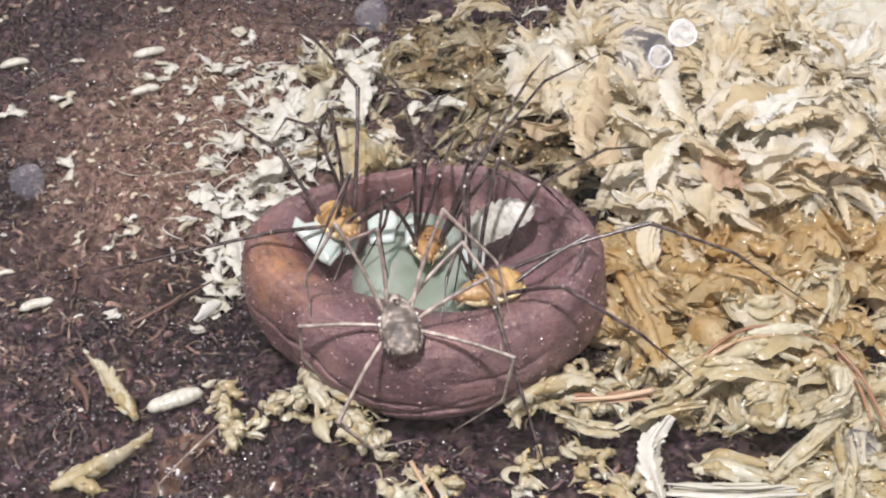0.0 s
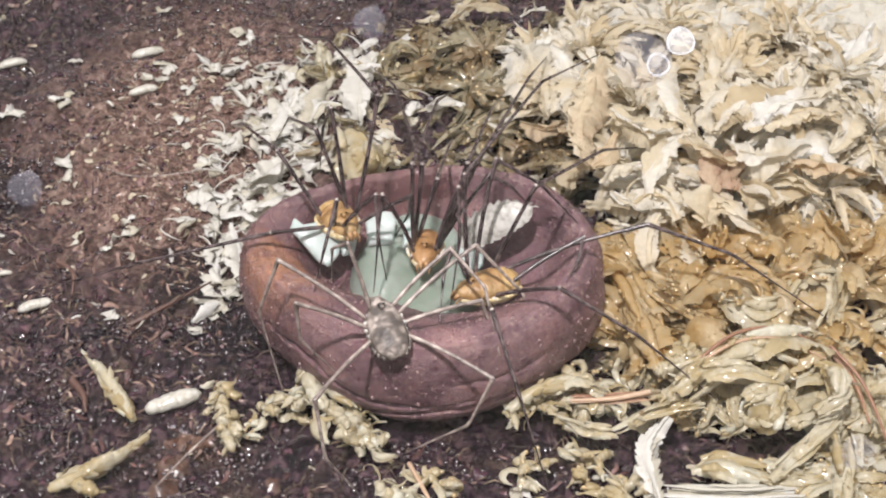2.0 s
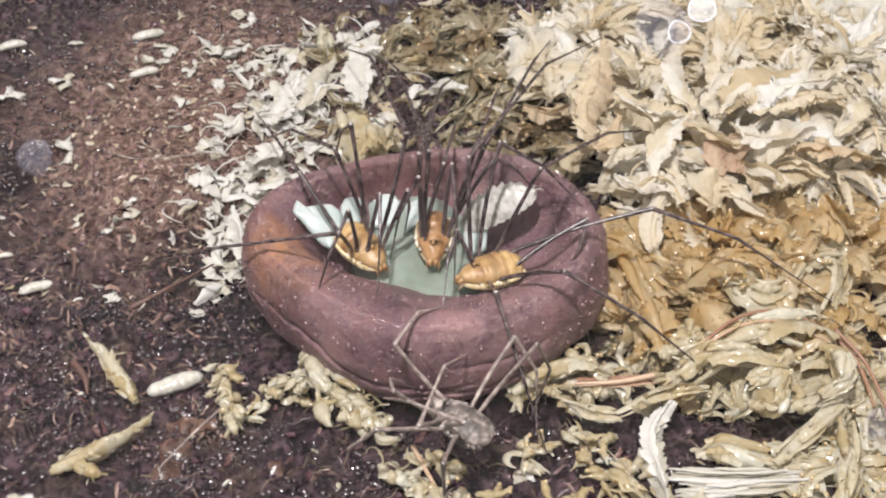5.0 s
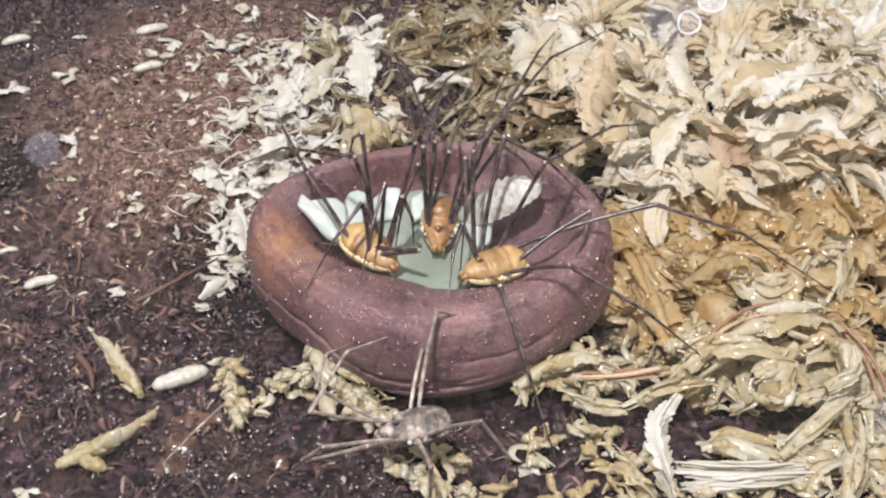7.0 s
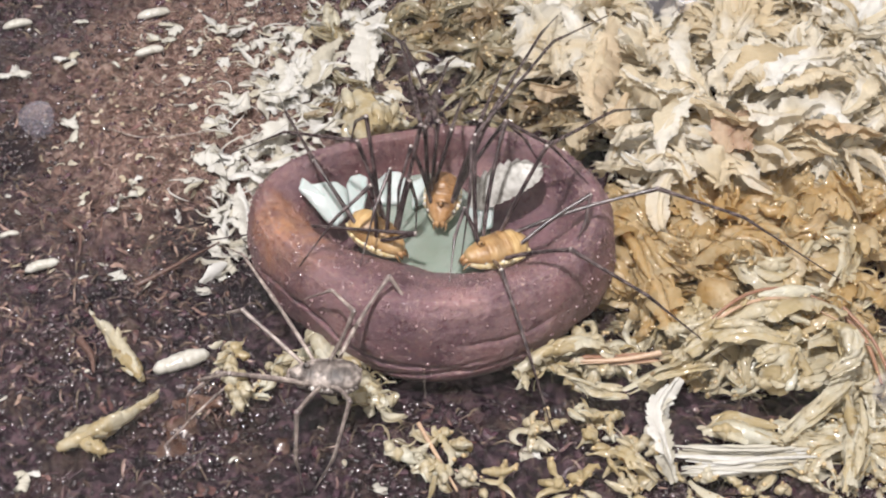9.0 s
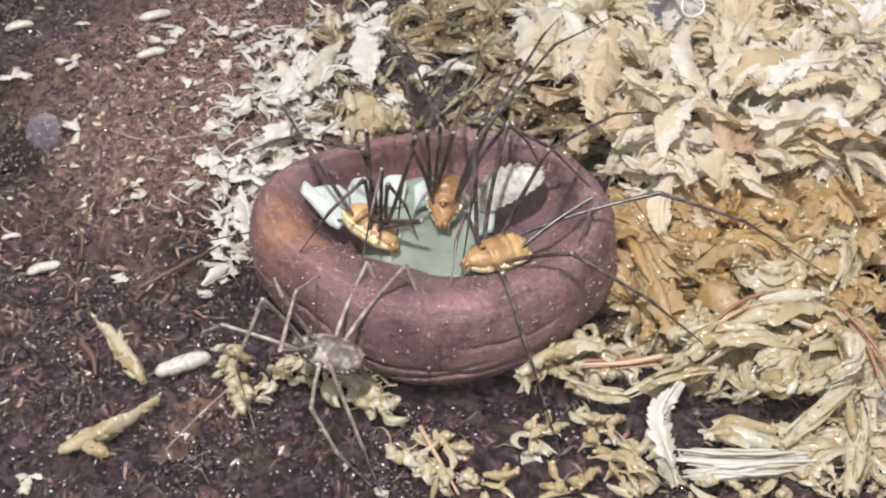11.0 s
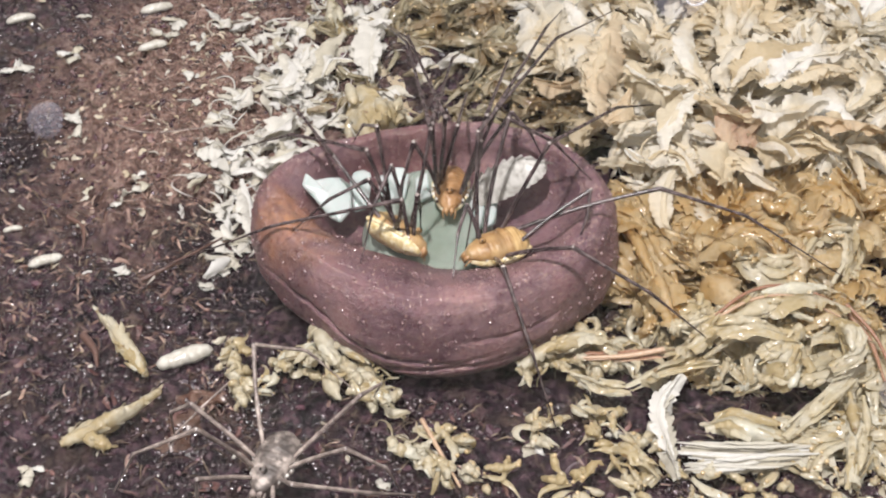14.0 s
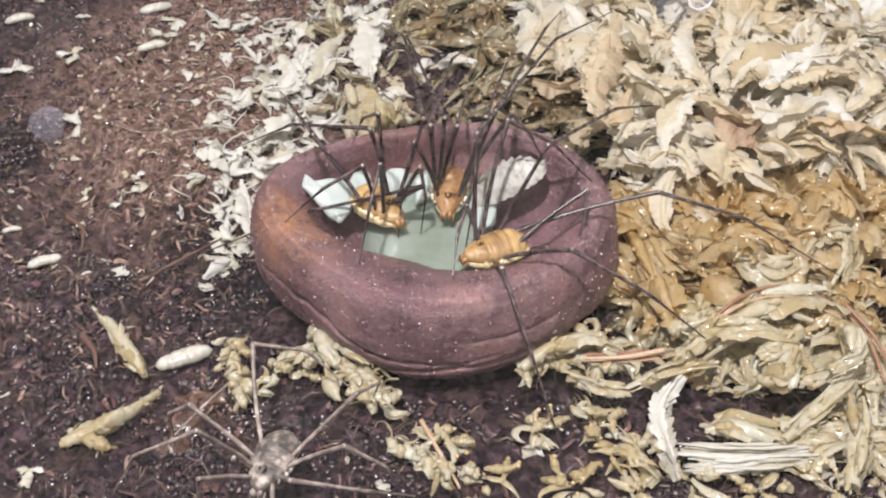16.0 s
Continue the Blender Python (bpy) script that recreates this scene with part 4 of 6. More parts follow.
for i, (c, r, n) in enumerate((
        ((-29.4, 32.4, 1.0), 4.0, 6), ((-25.8, 28.4, 1.5), 5.0, 7), ((-27.9, 22.2, 1.0), 4.2, 6), ((-23.0, 24.0, 1.5), 4.5, 7), ((-26.1, 14.5, 1.0), 4.2, 6), ((-25.1, 7.9, 1.0), 3.8, 5), ((-22.0, 30.4, 1.5), 4.2, 6), ((-22.5, 43.5, 1.5), 5.2, 7), ((-18.1, 46.5, 2.0), 5.5, 7),
        ((-13.3, 45.7, 2.0), 5.0, 7), ((-15.7, 37.1, 2.0), 5.0, 7), ((-24.7, 40.6, 1.5), 4.5, 6), ((-9.5, 35.7, 2.0), 4.5, 6), ((-29.1, 38.5, 1.0), 3.2, 4), ((-23.8, 56.5, 1.0), 4.5, 6), ((-15.1, 60.6, 1.5), 5.0, 7), ((-32.9, 58.1, 1.0), 4.0, 5), ((-18.2, 32.4, 1.5), 3.6, 5))):
    moss_tuft(c, r, n, FLAKE, "flat", "torn white moss tuft lying on soil beside the dish", 220 + i, 0.5, 0.9)
for i, (c, r, n) in enumerate((((-10.1, 32.4, 3.0), 4.0, 5), ((-6.0, 31.0, 3.0), 3.6, 4), ((-4.1, 53.4, 2.0), 4.5, 6), ((-16.5, 55.0, 2.0), 3.5, 4))):
    moss_tuft(c, r, n, PALEMOSS, "wet", "yellowish moss tuft behind the feeding dish", 250 + i, 0.5)


# stretches of bare wet soil in the cushion
BARE = (((-0.1, 42.8, 1.0), 5, 9), ((36.8, -18.8, 1.0), 11, 5), ((53.5, -3.3, 1.0), 4, 6), ((20.2, -6.1, 1.0), 6, 4), ((12.6, -20.0, 1.0), 6, 6))


def moss_fill(name, mat, label, n, centre, spread, seed, length=(4, 9), leaf=1.8, lift=1.0):
    """Loose branches that fill the cushion, all one thing."""
    rng = np.random.default_rng(seed)
    pieces = []
    for _ in range(n):
        x, y = rng.normal(centre[0], spread[0]), rng.normal(centre[1], spread[1])
        if (x / DISH_X) ** 2 + (y / DISH_Y) ** 2 < 1.1:
            continue
        if any(((x - hx) / rx) ** 2 + ((y - hy) / ry) ** 2 < 1 for (hx, hy, hz), rx, ry in BARE):
            continue
        z = float(ground_height(x, y)) + rng.uniform(0.2, 2.5) * lift
        p = bend_path((x, y, z), rng.random() * 6.283, rng.uniform(-0.1, 0.7), rng.uniform(*length), rng.uniform(0.3, 1.2), rng.normal(0, 1.6), rng)
        pieces += dry_sprig(p, leaf * rng.uniform(0.4, 1.5), rng) if mat is DRYMOSS else wet_sprig(p, leaf * rng.uniform(0.5, 1.6), rng)
    v, f = join(pieces)
    return tagged(solid(name, v, f, mat), label, "moss", kind="stuff")


moss_fill("moss_bed", DRYMOSS, "tangled dry cream moss under the heads", 520, (58, 56), (20, 20), 301, (6, 13), 2.1, 2.4)
moss_fill("moss_bed", OCHREMOSS, "tangled wet ochre moss beside the dish", 300, (48, 13), (13, 10), 302, (5, 10), 2.2, 1.5)
moss_fill("moss_bed", PALEMOSS, "tangled wet pale moss beside the dish", 190, (44, -9), (15, 8), 303, (3, 7), 1.9, 0.8)
moss_fill("moss_bed", OLIVEMOSS, "tangled damp olive moss behind the dish", 220, (8, 50), (11, 14), 304, (3, 7), 1.6, 1.0)


def moss_mat(mat, label, centre, radii, lift, fold, seed):
    """The matted body of the cushion, folded like wet wool, from which the heads stand out."""
    n = 150
    u, w = np.meshgrid(np.linspace(-1, 1, n), np.linspace(-1, 1, n), indexing="ij")
    x, y = centre[0] + radii[0] * u, centre[1] + radii[1] * w
    rad = np.sqrt(u * u + w * w) + 0.16 * vnoise(x / 5, y / 5, seed)
    qx, qy = x + 3.0 * vnoise(x / 6, y / 6, seed + 3), y + 3.0 * vnoise(x / 6, y / 6, seed + 4)
    ridge = 1 - np.abs(vnoise(qx / 3.4, qy / 2.4, seed + 1)) * 1.6
    small = 1 - np.abs(vnoise(qx / 1.5, qy / 1.1, seed + 5)) * 1.6
    z = ground_height(x, y) - 0.6 + lift * (1 - sstep(0.55, 0.95, rad)) + (fold * ridge + 0.4 * fold * small + 0.25 * vnoise(x / 0.7, y / 0.7, seed + 2)) * (1 - sstep(0.8, 0.97, rad))
    for (hx, hy, hz), rx, ry in BARE:
        z = z - 5.0 * (1 - sstep(0.8, 1.3, np.sqrt(((x - hx) / rx) ** 2 + ((y - hy) / ry) ** 2)))
    near = np.sqrt((x / DISH_X) ** 2 + (y / DISH_Y) ** 2)
    z = z - 6.0 * (1 - sstep(1.0, 1.12, near)) - 2.5 * (rad > 0.95)
    v = np.stack([x, y, z], -1).reshape(-1, 3)
    return tagged(solid("moss_mat", v, grid_faces(n, n), mat), label, "moss", kind="stuff")


moss_mat(DRYMOSS, "matted body of the dry cream moss cushion", (60, 58), (34, 36), 6.0, 1.6, 61)
moss_mat(OCHREMOSS, "matted body of the wet ochre moss cushion", (51, 14), (28, 18), 3.8, 2.0, 71)
moss_mat(PALEMOSS, "matted body of the wet pale moss cushion", (48, -8), (24, 12), 1.8, 1.5, 81)


def moss_strand(pts, leaf, width, mat, label, seed, apart=0.5):
    rng = np.random.default_rng(seed)
    c = smooth_line(pts, 24)
    ln = np.linalg.norm(np.diff(c, axis=0), axis=1).sum()
    thing = tagged(new("moss_strand"), label, "moss", "loose moss strands")
    v, f = tube(c, (0.25, 0.3, 0.15), 5)
    solid("stem", v, f, OLIVEMOSS, thing)
    for k in range(max(5, int(ln / apart))):
        i = rng.integers(0, len(c) - 4)
        d = c[i + 3] - c[i]
        az = math.atan2(d[1], d[0]) + rng.normal(0, 0.6)
        at = c[i] + rng.normal(0, width * 0.28, 3) * (1, 1, 0.5)
        p = bend_path(at, az, rng.uniform(-0.1, 0.4), leaf * (0.6 + 1.2 * rng.random() ** 2), rng.uniform(0.1, 0.9), rng.normal(0, 0.9), rng, 9)
        v, f = join(bud(p, width * rng.uniform(0.45, 1.05), rng))
        solid("bud", v, f, mat, thing)
    # thin curled leaves that stand off
    for k in range(int(ln / 1.1)):
        i = rng.integers(0, len(c))
        p = bend_path(c[i] + rng.normal(0, 0.4, 3) * (1, 1, 0.3), rng.random() * 6.283, rng.uniform(0.0, 0.7), rng.uniform(2.0, 4.5), rng.uniform(0.3, 1.5), rng.normal(0, 1.8), rng, 12)
        v, f = strap(p, rng.uniform(0.4, 0.9), -0.6, rng, 0.8, 0.3)
        solid("leaf", v, f, mat, thing)
    return thing


PS = "wet pale yellow moss strand lying on soil"
moss_strand(((-15.1, -12.0, 2.5), (-11.0, -14.6, 2.5), (-7.0, -17.6, 2.0), (-3.1, -22.0, 1.5)), 2.2, 1.9, PALEMOSS, PS, 403)
moss_strand(((-24.0, -11.6, 2.5), (-22.8, -15.5, 2.5), (-20.2, -19.6, 1.5)), 2.0, 1.8, PALEMOSS, PS, 404)
moss_strand(((9.6, -15.5, 2.5), (14.8, -14.2, 2.5), (21.3, -13.8, 2.5), (27.8, -12.9, 3.0)), 1.9, 1.5, PALEMOSS, PS, 406)
moss_strand(((10.3, -13.8, 2.5), (15.6, -11.6, 3.0), (19.6, -10.7, 3.0)), 2.4, 2.0, PALEMOSS, PS, 407)
moss_strand(((-14.4, -9.9, 2.6), (-11.0, -11.6, 2.8), (-7.5, -13.6, 2.4), (-4.6, -16.4, 1.8)), 3.6, 2.6, PALEMOSS, PS, 410, 1.3)
moss_strand(((-11.3, -14.6, 1.8), (-8.5, -16.0, 1.9), (-5.2, -17.8, 1.5)), 3.8, 2.9, PALEMOSS, PS, 411, 1.4)
moss_strand(((-18.5, -14.0, 1.6), (-16.2, -13.4, 1.8), (-13.5, -13.3, 2.0)), 1.8, 1.6, PALEMOSS, PS, 412, 0.8)
moss_strand(((-3.7, -24.4, 1.5), (0.0, -26.7, 1.5), (2.4, -31.1, 1.5)), 2.0, 1.7, PALEMOSS, PS, 408)
moss_strand(((27.4, -10.8, 4.0), (34.9, -7.6, 5.0), (42.5, -6.2, 5.0), (49.8, -9.9, 4.0)), 2.2, 1.9, PALEMOSS, "long wet moss strand across the cushion", 409)


def moss_branch(pts, width, mat, label, seed, cup=0.5, depth=0.3, flat=0.14):
    """One long toothed branch, laid along pts."""
    rng = np.random.default_rng(seed)
    c = smooth_line(pts, 30)
    ln = np.linalg.norm(np.diff(c, axis=0), axis=1).sum()
    if mat in (DRYMOSS, FLAKE, TANMOSS, REDMOSS):
        got = [strap(c, width * 1.2, -0.8 * cup, rng, 1.7, 0.3, 0.25, 0.55), strap(c[5:] - (0, 0, 0.35), width * 1.25, -0.5 * cup, rng, 1.2, 0.45, 0.3, 0.6)]
        got.append(strap(c + rng.normal(0, 0.3, 3) + (0, 0, 0.15), width * 0.45, -0.5, rng, 1.8, 0.35, 0.5, 0.8))
    elif flat > 0.4:
        got = [frond(c, width * 0.9, 0.65, 1.3, 0.22, rng, 0.1, 12), strap(c + (0, 0, 0.3), width * 0.9, -1.0, rng, 0.9, 0.35, 0.5, 0.8), scaly(c, 1.3, 0.7, ln * 1.2, 0.35, width * 0.4, rng, 0.8)] + bud(c[:12] + rng.normal(0, 0.3, 3), width * 0.7, rng)
    else:
        got = wet_sprig(c, width * 1.15, rng)
        for k in range(3):
            i = rng.integers(0, 14)
            got += bud(c[i:i + 14] + rng.normal(0, width * 0.25, 3) * (1, 1, 0.5), width * rng.uniform(0.35, 0.7), rng)
    v, f = join(got)
    return tagged(solid("moss_branch", v, f, mat), label, "moss", "long moss branches")


WB, PB, OB = "long white toothed moss branch on the cushion", "long wet pale moss branch on the cushion", "long wet ochre moss branch on the cushion"
moss_branch(((35.3, 37.8, 15.0), (32.5, 28.3, 14.0), (31.0, 19.6, 13.0), (32.0, 10.4, 12.0)), 2.4, DRYMOSS, WB, 700)
moss_branch(((31.9, 12.1, 12.0), (28.7, 8.4, 11.0), (27.7, 4.3, 9.0), (29.0, 1.4, 7.0)), 2.2, DRYMOSS, WB, 701)
moss_branch(((38.9, 11.8, 14.0), (42.7, 9.6, 14.0), (48.5, 11.6, 13.0)), 3.0, DRYMOSS, WB, 702, 0.7)
moss_branch(((36.5, 18.2, 14.0), (39.8, 25.5, 15.0), (47.4, 30.1, 15.0), (52.0, 29.6, 14.0)), 2.8, DRYMOSS, WB, 703)
moss_branch(((41.3, 18.1, 15.0), (48.4, 24.3, 15.0), (54.5, 24.4, 14.0), (55.3, 19.7, 12.0)), 2.6, DRYMOSS, WB, 704)
moss_branch(((38.2, 20.5, 15.0), (41.8, 25.4, 16.0), (47.2, 26.7, 16.0)), 2.4, DRYMOSS, WB, 705)
moss_branch(((32.9, 8.6, 9.0), (33.8, 4.9, 8.0), (34.2, 1.4, 7.0)), 3.2, DRYMOSS, WB, 706, 0.6, 0.45)
moss_branch(((22.9, 21.3, 8.0), (26.3, 18.8, 9.0), (31.3, 18.7, 10.0)), 2.6, DRYMOSS, WB, 707)
moss_branch(((28.3, -16.8, 3.0), (25.2, -21.2, 2.4), (25.3, -25.7, 2.2), (25.9, -30.0, 2.0)), 2.2, FLAKE, "forked white moss branch lying on soil", 708, 0.4, 0.15)
moss_branch(((23.2, 7.7, 6.0), (25.3, 1.5, 6.0), (27.1, -7.2, 5.0), (28.5, -11.6, 4.0)), 2.8, OCHREMOSS, OB, 709, 0.7, 0.15)
moss_branch(((34.0, -1.8, 9.0), (37.2, 1.2, 9.0), (41.0, 0.2, 9.0), (41.8, -3.6, 8.0)), 2.8, OCHREMOSS, OB, 710, 0.8, 0.15)
moss_branch(((42.3, -4.6, 8.0), (45.8, 0.2, 9.0), (50.1, 0.3, 8.0), (48.9, -5.4, 7.0)), 2.6, PALEMOSS, PB, 711, 0.8, 0.15)
moss_branch(((28.8, -13.4, 5.0), (34.4, -10.0, 6.0), (41.1, -8.6, 6.0), (46.1, -10.0, 6.0), (46.8, -16.0, 5.0)), 1.7, PALEMOSS, PB, 712, 0.6, 0.2)
moss_branch(((30.3, -16.0, 5.0), (35.0, -13.5, 6.0), (40.6, -14.4, 6.0), (42.6, -17.7, 5.0)), 1.7, PALEMOSS, PB, 713, 0.6, 0.2)
moss_branch(((37.9, -25.5, 3.0), (41.1, -22.9, 3.5), (45.6, -19.3, 4.0), (47.4, -16.8, 4.0)), 2.6, PALEMOSS, PB, 714, 0.5, 0.4)
moss_branch(((46.2, -19.3, 4.0), (45.5, -25.2, 3.5), (43.5, -31.4, 3.0)), 2.4, PALEMOSS, PB, 715, 0.7, 0.1)
moss_branch(((10.1, -16.4, 4.0), (13.4, -13.9, 5.0), (18.0, -12.6, 5.0), (21.2, -13.8, 4.0)), 2.6, PALEMOSS, PB, 716, 0.6, 0.25)
moss_branch(((-40.0, -25.4, 1.6), (-36.7, -23.4, 1.8), (-33.9, -21.6, 2.0), (-30.6, -18.1, 1.6)), 2.6, PALEMOSS, PS, 719, 0.2, 0.5, 0.42)
moss_branch(((-39.5, -23.5, 1.4), (-36.4, -25.2, 1.6), (-34.8, -25.7, 1.2)), 1.8, PALEMOSS, PS, 720, 0.2, 0.5, 0.42)
moss_branch(((-32.9, -15.7, 1.6), (-35.1, -12.3, 1.8), (-37.9, -8.5, 1.6), (-40.6, -5.4, 1.2)), 2.2, PALEMOSS, PS, 721, 0.2, 0.4, 0.42)
moss_branch(((14.5, -16.8, 4.0), (18.9, -18.4, 3.0), (22.0, -19.2, 3.0)), 1.8, PALEMOSS, PB, 717, 0.5, 0.25)
moss_branch(((21.4, -18.4, 3.0), (26.7, -16.0, 4.0), (31.6, -16.0, 5.0)), 1.6, PALEMOSS, PB, 718, 0.5, 0.25)

moss_branch(((39.5, 17.0, 16.1), (38.8, 14.1, 15.6), (38.0, 10.9, 14.1)), 4.6, REDMOSS, "reddish-brown heart of the large dry moss head", 726)
moss_branch(((37.6, 16.0, 15.8), (36.6, 13.2, 15.2), (36.2, 10.7, 13.6)), 3.4, REDMOSS, "reddish-brown heart of the large dry moss head", 727)
TB = "dry tan moss branch among the cream ones"
moss_branch(((37.3, 20.6, 15.6), (36.6, 22.6, 17.6), (38.5, 24.6, 18.6), (42.2, 27.2, 18.1), (46.6, 28.5, 17.6)), 3.0, DRYMOSS, WB, 730)
moss_branch(((38.0, 20.0, 16.6), (39.4, 21.4, 18.6), (42.8, 23.5, 19.1), (49.0, 26.7, 18.1)), 3.4, DRYMOSS, WB, 731)
moss_branch(((41.2, 20.0, 16.6), (43.7, 20.7, 18.6), (47.7, 23.1, 18.6), (53.5, 25.9, 17.6)), 3.2, DRYMOSS, WB, 732)
moss_branch(((42.0, 19.0, 16.6), (45.7, 20.6, 17.6), (50.0, 22.5, 17.6), (54.2, 22.7, 16.6)), 3.0, TANMOSS, TB, 733)
moss_branch(((38.9, 17.5, 16.6), (40.6, 13.1, 18.1), (43.0, 11.8, 18.6), (48.6, 15.9, 17.6)), 3.2, DRYMOSS, WB, 734)
moss_branch(((53.5, 25.6, 16.6), (55.8, 22.7, 16.6), (55.1, 19.6, 15.6), (51.7, 16.4, 15.1)), 2.8, DRYMOSS, WB, 735)
moss_branch(((34.7, 35.7, 16.6), (33.0, 30.4, 16.6), (33.4, 24.3, 16.6), (34.9, 19.6, 16.1)), 3.0, DRYMOSS, WB, 736)
moss_branch(((33.5, 19.4, 16.1), (30.6, 16.3, 16.1), (28.8, 13.4, 15.1), (28.0, 9.5, 14.1)), 2.7, DRYMOSS, WB, 737)
moss_branch(((40.5, 43.3, 15.6), (39.7, 35.9, 16.6), (39.1, 31.1, 16.6), (37.9, 28.3, 15.6)), 3.0, DRYMOSS, WB, 738)
moss_branch(((45.2, 40.7, 15.6), (41.8, 33.8, 16.6), (40.1, 29.1, 16.6)), 2.0, DRYMOSS, WB, 739)
moss_branch(((33.0, 18.1, 16.6), (35.0, 15.6, 17.1), (37.5, 13.4, 16.6), (41.4, 14.6, 15.6)), 2.8, TANMOSS, TB, 740)
moss_branch(((26.1, 7.9, 13.6), (28.2, 10.1, 13.6), (30.3, 9.1, 13.1), (31.2, 6.2, 12.6)), 3.0, DRYMOSS, WB, 741)
moss_branch(((35.2, 10.5, 14.6), (34.5, 7.3, 14.1), (35.6, 5.4, 13.1)), 4.2, DRYMOSS, WB, 742)
moss_branch(((43.4, 12.6, 15.6), (47.3, 13.5, 16.1), (51.5, 13.5, 15.6), (55.9, 12.9, 14.6)), 3.2, TANMOSS, TB, 743)
moss_branch(((40.7, 10.5, 14.6), (45.6, 11.4, 15.1), (49.4, 9.0, 14.6)), 2.0, DRYMOSS, WB, 744)
moss_branch(((25.8, 28.6, 13.6), (27.9, 23.6, 14.6), (30.5, 21.2, 15.1), (33.4, 21.7, 15.6)), 4.4, DRYMOSS, WB, 745)
moss_branch(((23.0, 14.8, 11.6), (24.8, 16.6, 12.6), (28.1, 17.1, 13.1)), 2.0, DRYMOSS, WB, 746)
moss_branch(((26.3, 42.8, 12.6), (23.5, 32.9, 13.1), (21.4, 25.8, 12.6), (21.7, 19.5, 11.6)), 4.6, TANMOSS, TB, 747)
moss_branch(((25.7, 24.2, 12.6), (24.3, 20.6, 12.1), (22.2, 18.7, 11.6)), 2.4, TANMOSS, TB, 748)
moss_branch(((43.5, 11.1, 9.0), (40.0, 7.0, 10.0), (40.9, 4.3, 10.0), (45.0, 4.7, 9.5)), 3.2, OCHREMOSS, OB, 749)
moss_branch(((45.2, 5.0, 9.0), (47.6, 6.2, 10.0), (50.8, 7.6, 9.5), (54.2, 12.1, 8.5)), 3.4, OCHREMOSS, OB, 750)
moss_branch(((43.2, 1.0, 7.0), (43.7, 2.7, 9.0), (47.0, 3.0, 9.5), (49.7, 1.7, 9.0), (49.9, -1.9, 8.0), (47.6, -6.0, 7.0)), 2.6, PALEMOSS, PB, 751)
moss_branch(((38.8, 1.9, 7.0), (40.2, 3.6, 9.0), (43.0, 4.4, 9.0), (45.3, 2.6, 8.0)), 3.4, OCHREMOSS, OB, 752)
moss_branch(((37.4, 8.8, 8.0), (38.3, 5.6, 8.5), (41.3, 5.6, 9.0), (44.2, 8.3, 9.0)), 2.6, OCHREMOSS, OB, 753)
moss_branch(((52.2, 7.0, 8.0), (54.4, 8.3, 9.0), (55.7, 5.6, 8.5), (53.0, 2.5, 7.5)), 3.4, OCHREMOSS, OB, 754)
moss_branch(((22.1, 9.3, 7.0), (24.3, 4.9, 7.0), (26.6, -1.1, 6.0), (28.3, -8.3, 5.0)), 4.0, OCHREMOSS, OB, 755)
moss_branch(((25.9, 4.1, 7.0), (28.6, 1.8, 7.0), (31.0, 1.1, 7.0)), 3.2, OCHREMOSS, OB, 756)
moss_branch(((35.4, -2.9, 8.0), (38.9, -5.0, 8.5), (43.5, -3.8, 8.0)), 3.4, PALEMOSS, PB, 757)
moss_branch(((31.1, -11.4, 6.0), (35.5, -10.6, 7.5), (39.4, -9.3, 8.0), (44.1, -8.9, 7.5), (47.6, -10.3, 7.0)), 3.0, PALEMOSS, PB, 758)
moss_branch(((28.7, -15.9, 6.5), (32.4, -13.7, 7.5), (36.8, -13.2, 8.0), (40.9, -14.1, 7.0)), 3.0, PALEMOSS, PB, 759)
moss_branch(((36.0, -17.1, 6.5), (39.0, -15.5, 7.0), (41.3, -12.9, 7.0)), 3.0, PALEMOSS, PB, 760)
moss_branch(((36.9, -17.3, 5.5), (38.7, -19.6, 6.5), (40.4, -16.6, 7.5)), 2.8, PALEMOSS, PB, 761)
moss_branch(((45.2, -11.7, 7.0), (46.9, -14.1, 8.0), (46.5, -17.0, 7.5), (43.7, -17.9, 6.0)), 2.6, PALEMOSS, PB, 762)
moss_branch(((19.4, -26.2, 2.0), (21.8, -27.6, 2.6), (23.9, -30.4, 2.2)), 2.6, PALEMOSS, PB, 763)
moss_branch(((29.6, -24.1, 2.5), (32.6, -23.8, 3.2), (36.8, -25.3, 2.6)), 3.0, PALEMOSS, PB, 764)
moss_branch(((39.8, -18.9, 4.0), (42.1, -18.0, 4.4), (46.1, -15.8, 3.6)), 2.6, PALEMOSS, PB, 765)
WF, PF = "broad white moss flake lying behind the dish", "limp yellowish moss leaf at the back of the dish"
moss_branch(((-8.1, 57.7, 4.0), (-9.8, 51.7, 4.0), (-10.3, 44.8, 3.5), (-9.7, 39.1, 3.5)), 3.4, FLAKE, WF, 780)
moss_branch(((-14.2, 51.9, 3.0), (-16.4, 47.0, 3.5), (-16.9, 42.6, 3.5), (-18.8, 39.5, 3.0)), 2.6, FLAKE, WF, 781)
moss_branch(((-12.2, 44.1, 3.5), (-15.2, 44.2, 3.5), (-16.4, 40.9, 3.0)), 1.7, FLAKE, WF, 782)
moss_branch(((-23.2, 46.3, 3.0), (-21.0, 42.6, 3.0), (-22.2, 38.3, 3.0), (-25.1, 38.2, 2.5)), 3.0, FLAKE, WF, 783)
moss_branch(((-24.5, 26.0, 2.5), (-22.2, 28.3, 3.0), (-19.9, 31.0, 3.0)), 3.4, FLAKE, WF, 784)
moss_branch(((-24.2, 20.9, 2.5), (-20.8, 22.4, 3.0), (-17.0, 24.7, 3.0)), 2.6, FLAKE, WF, 785)
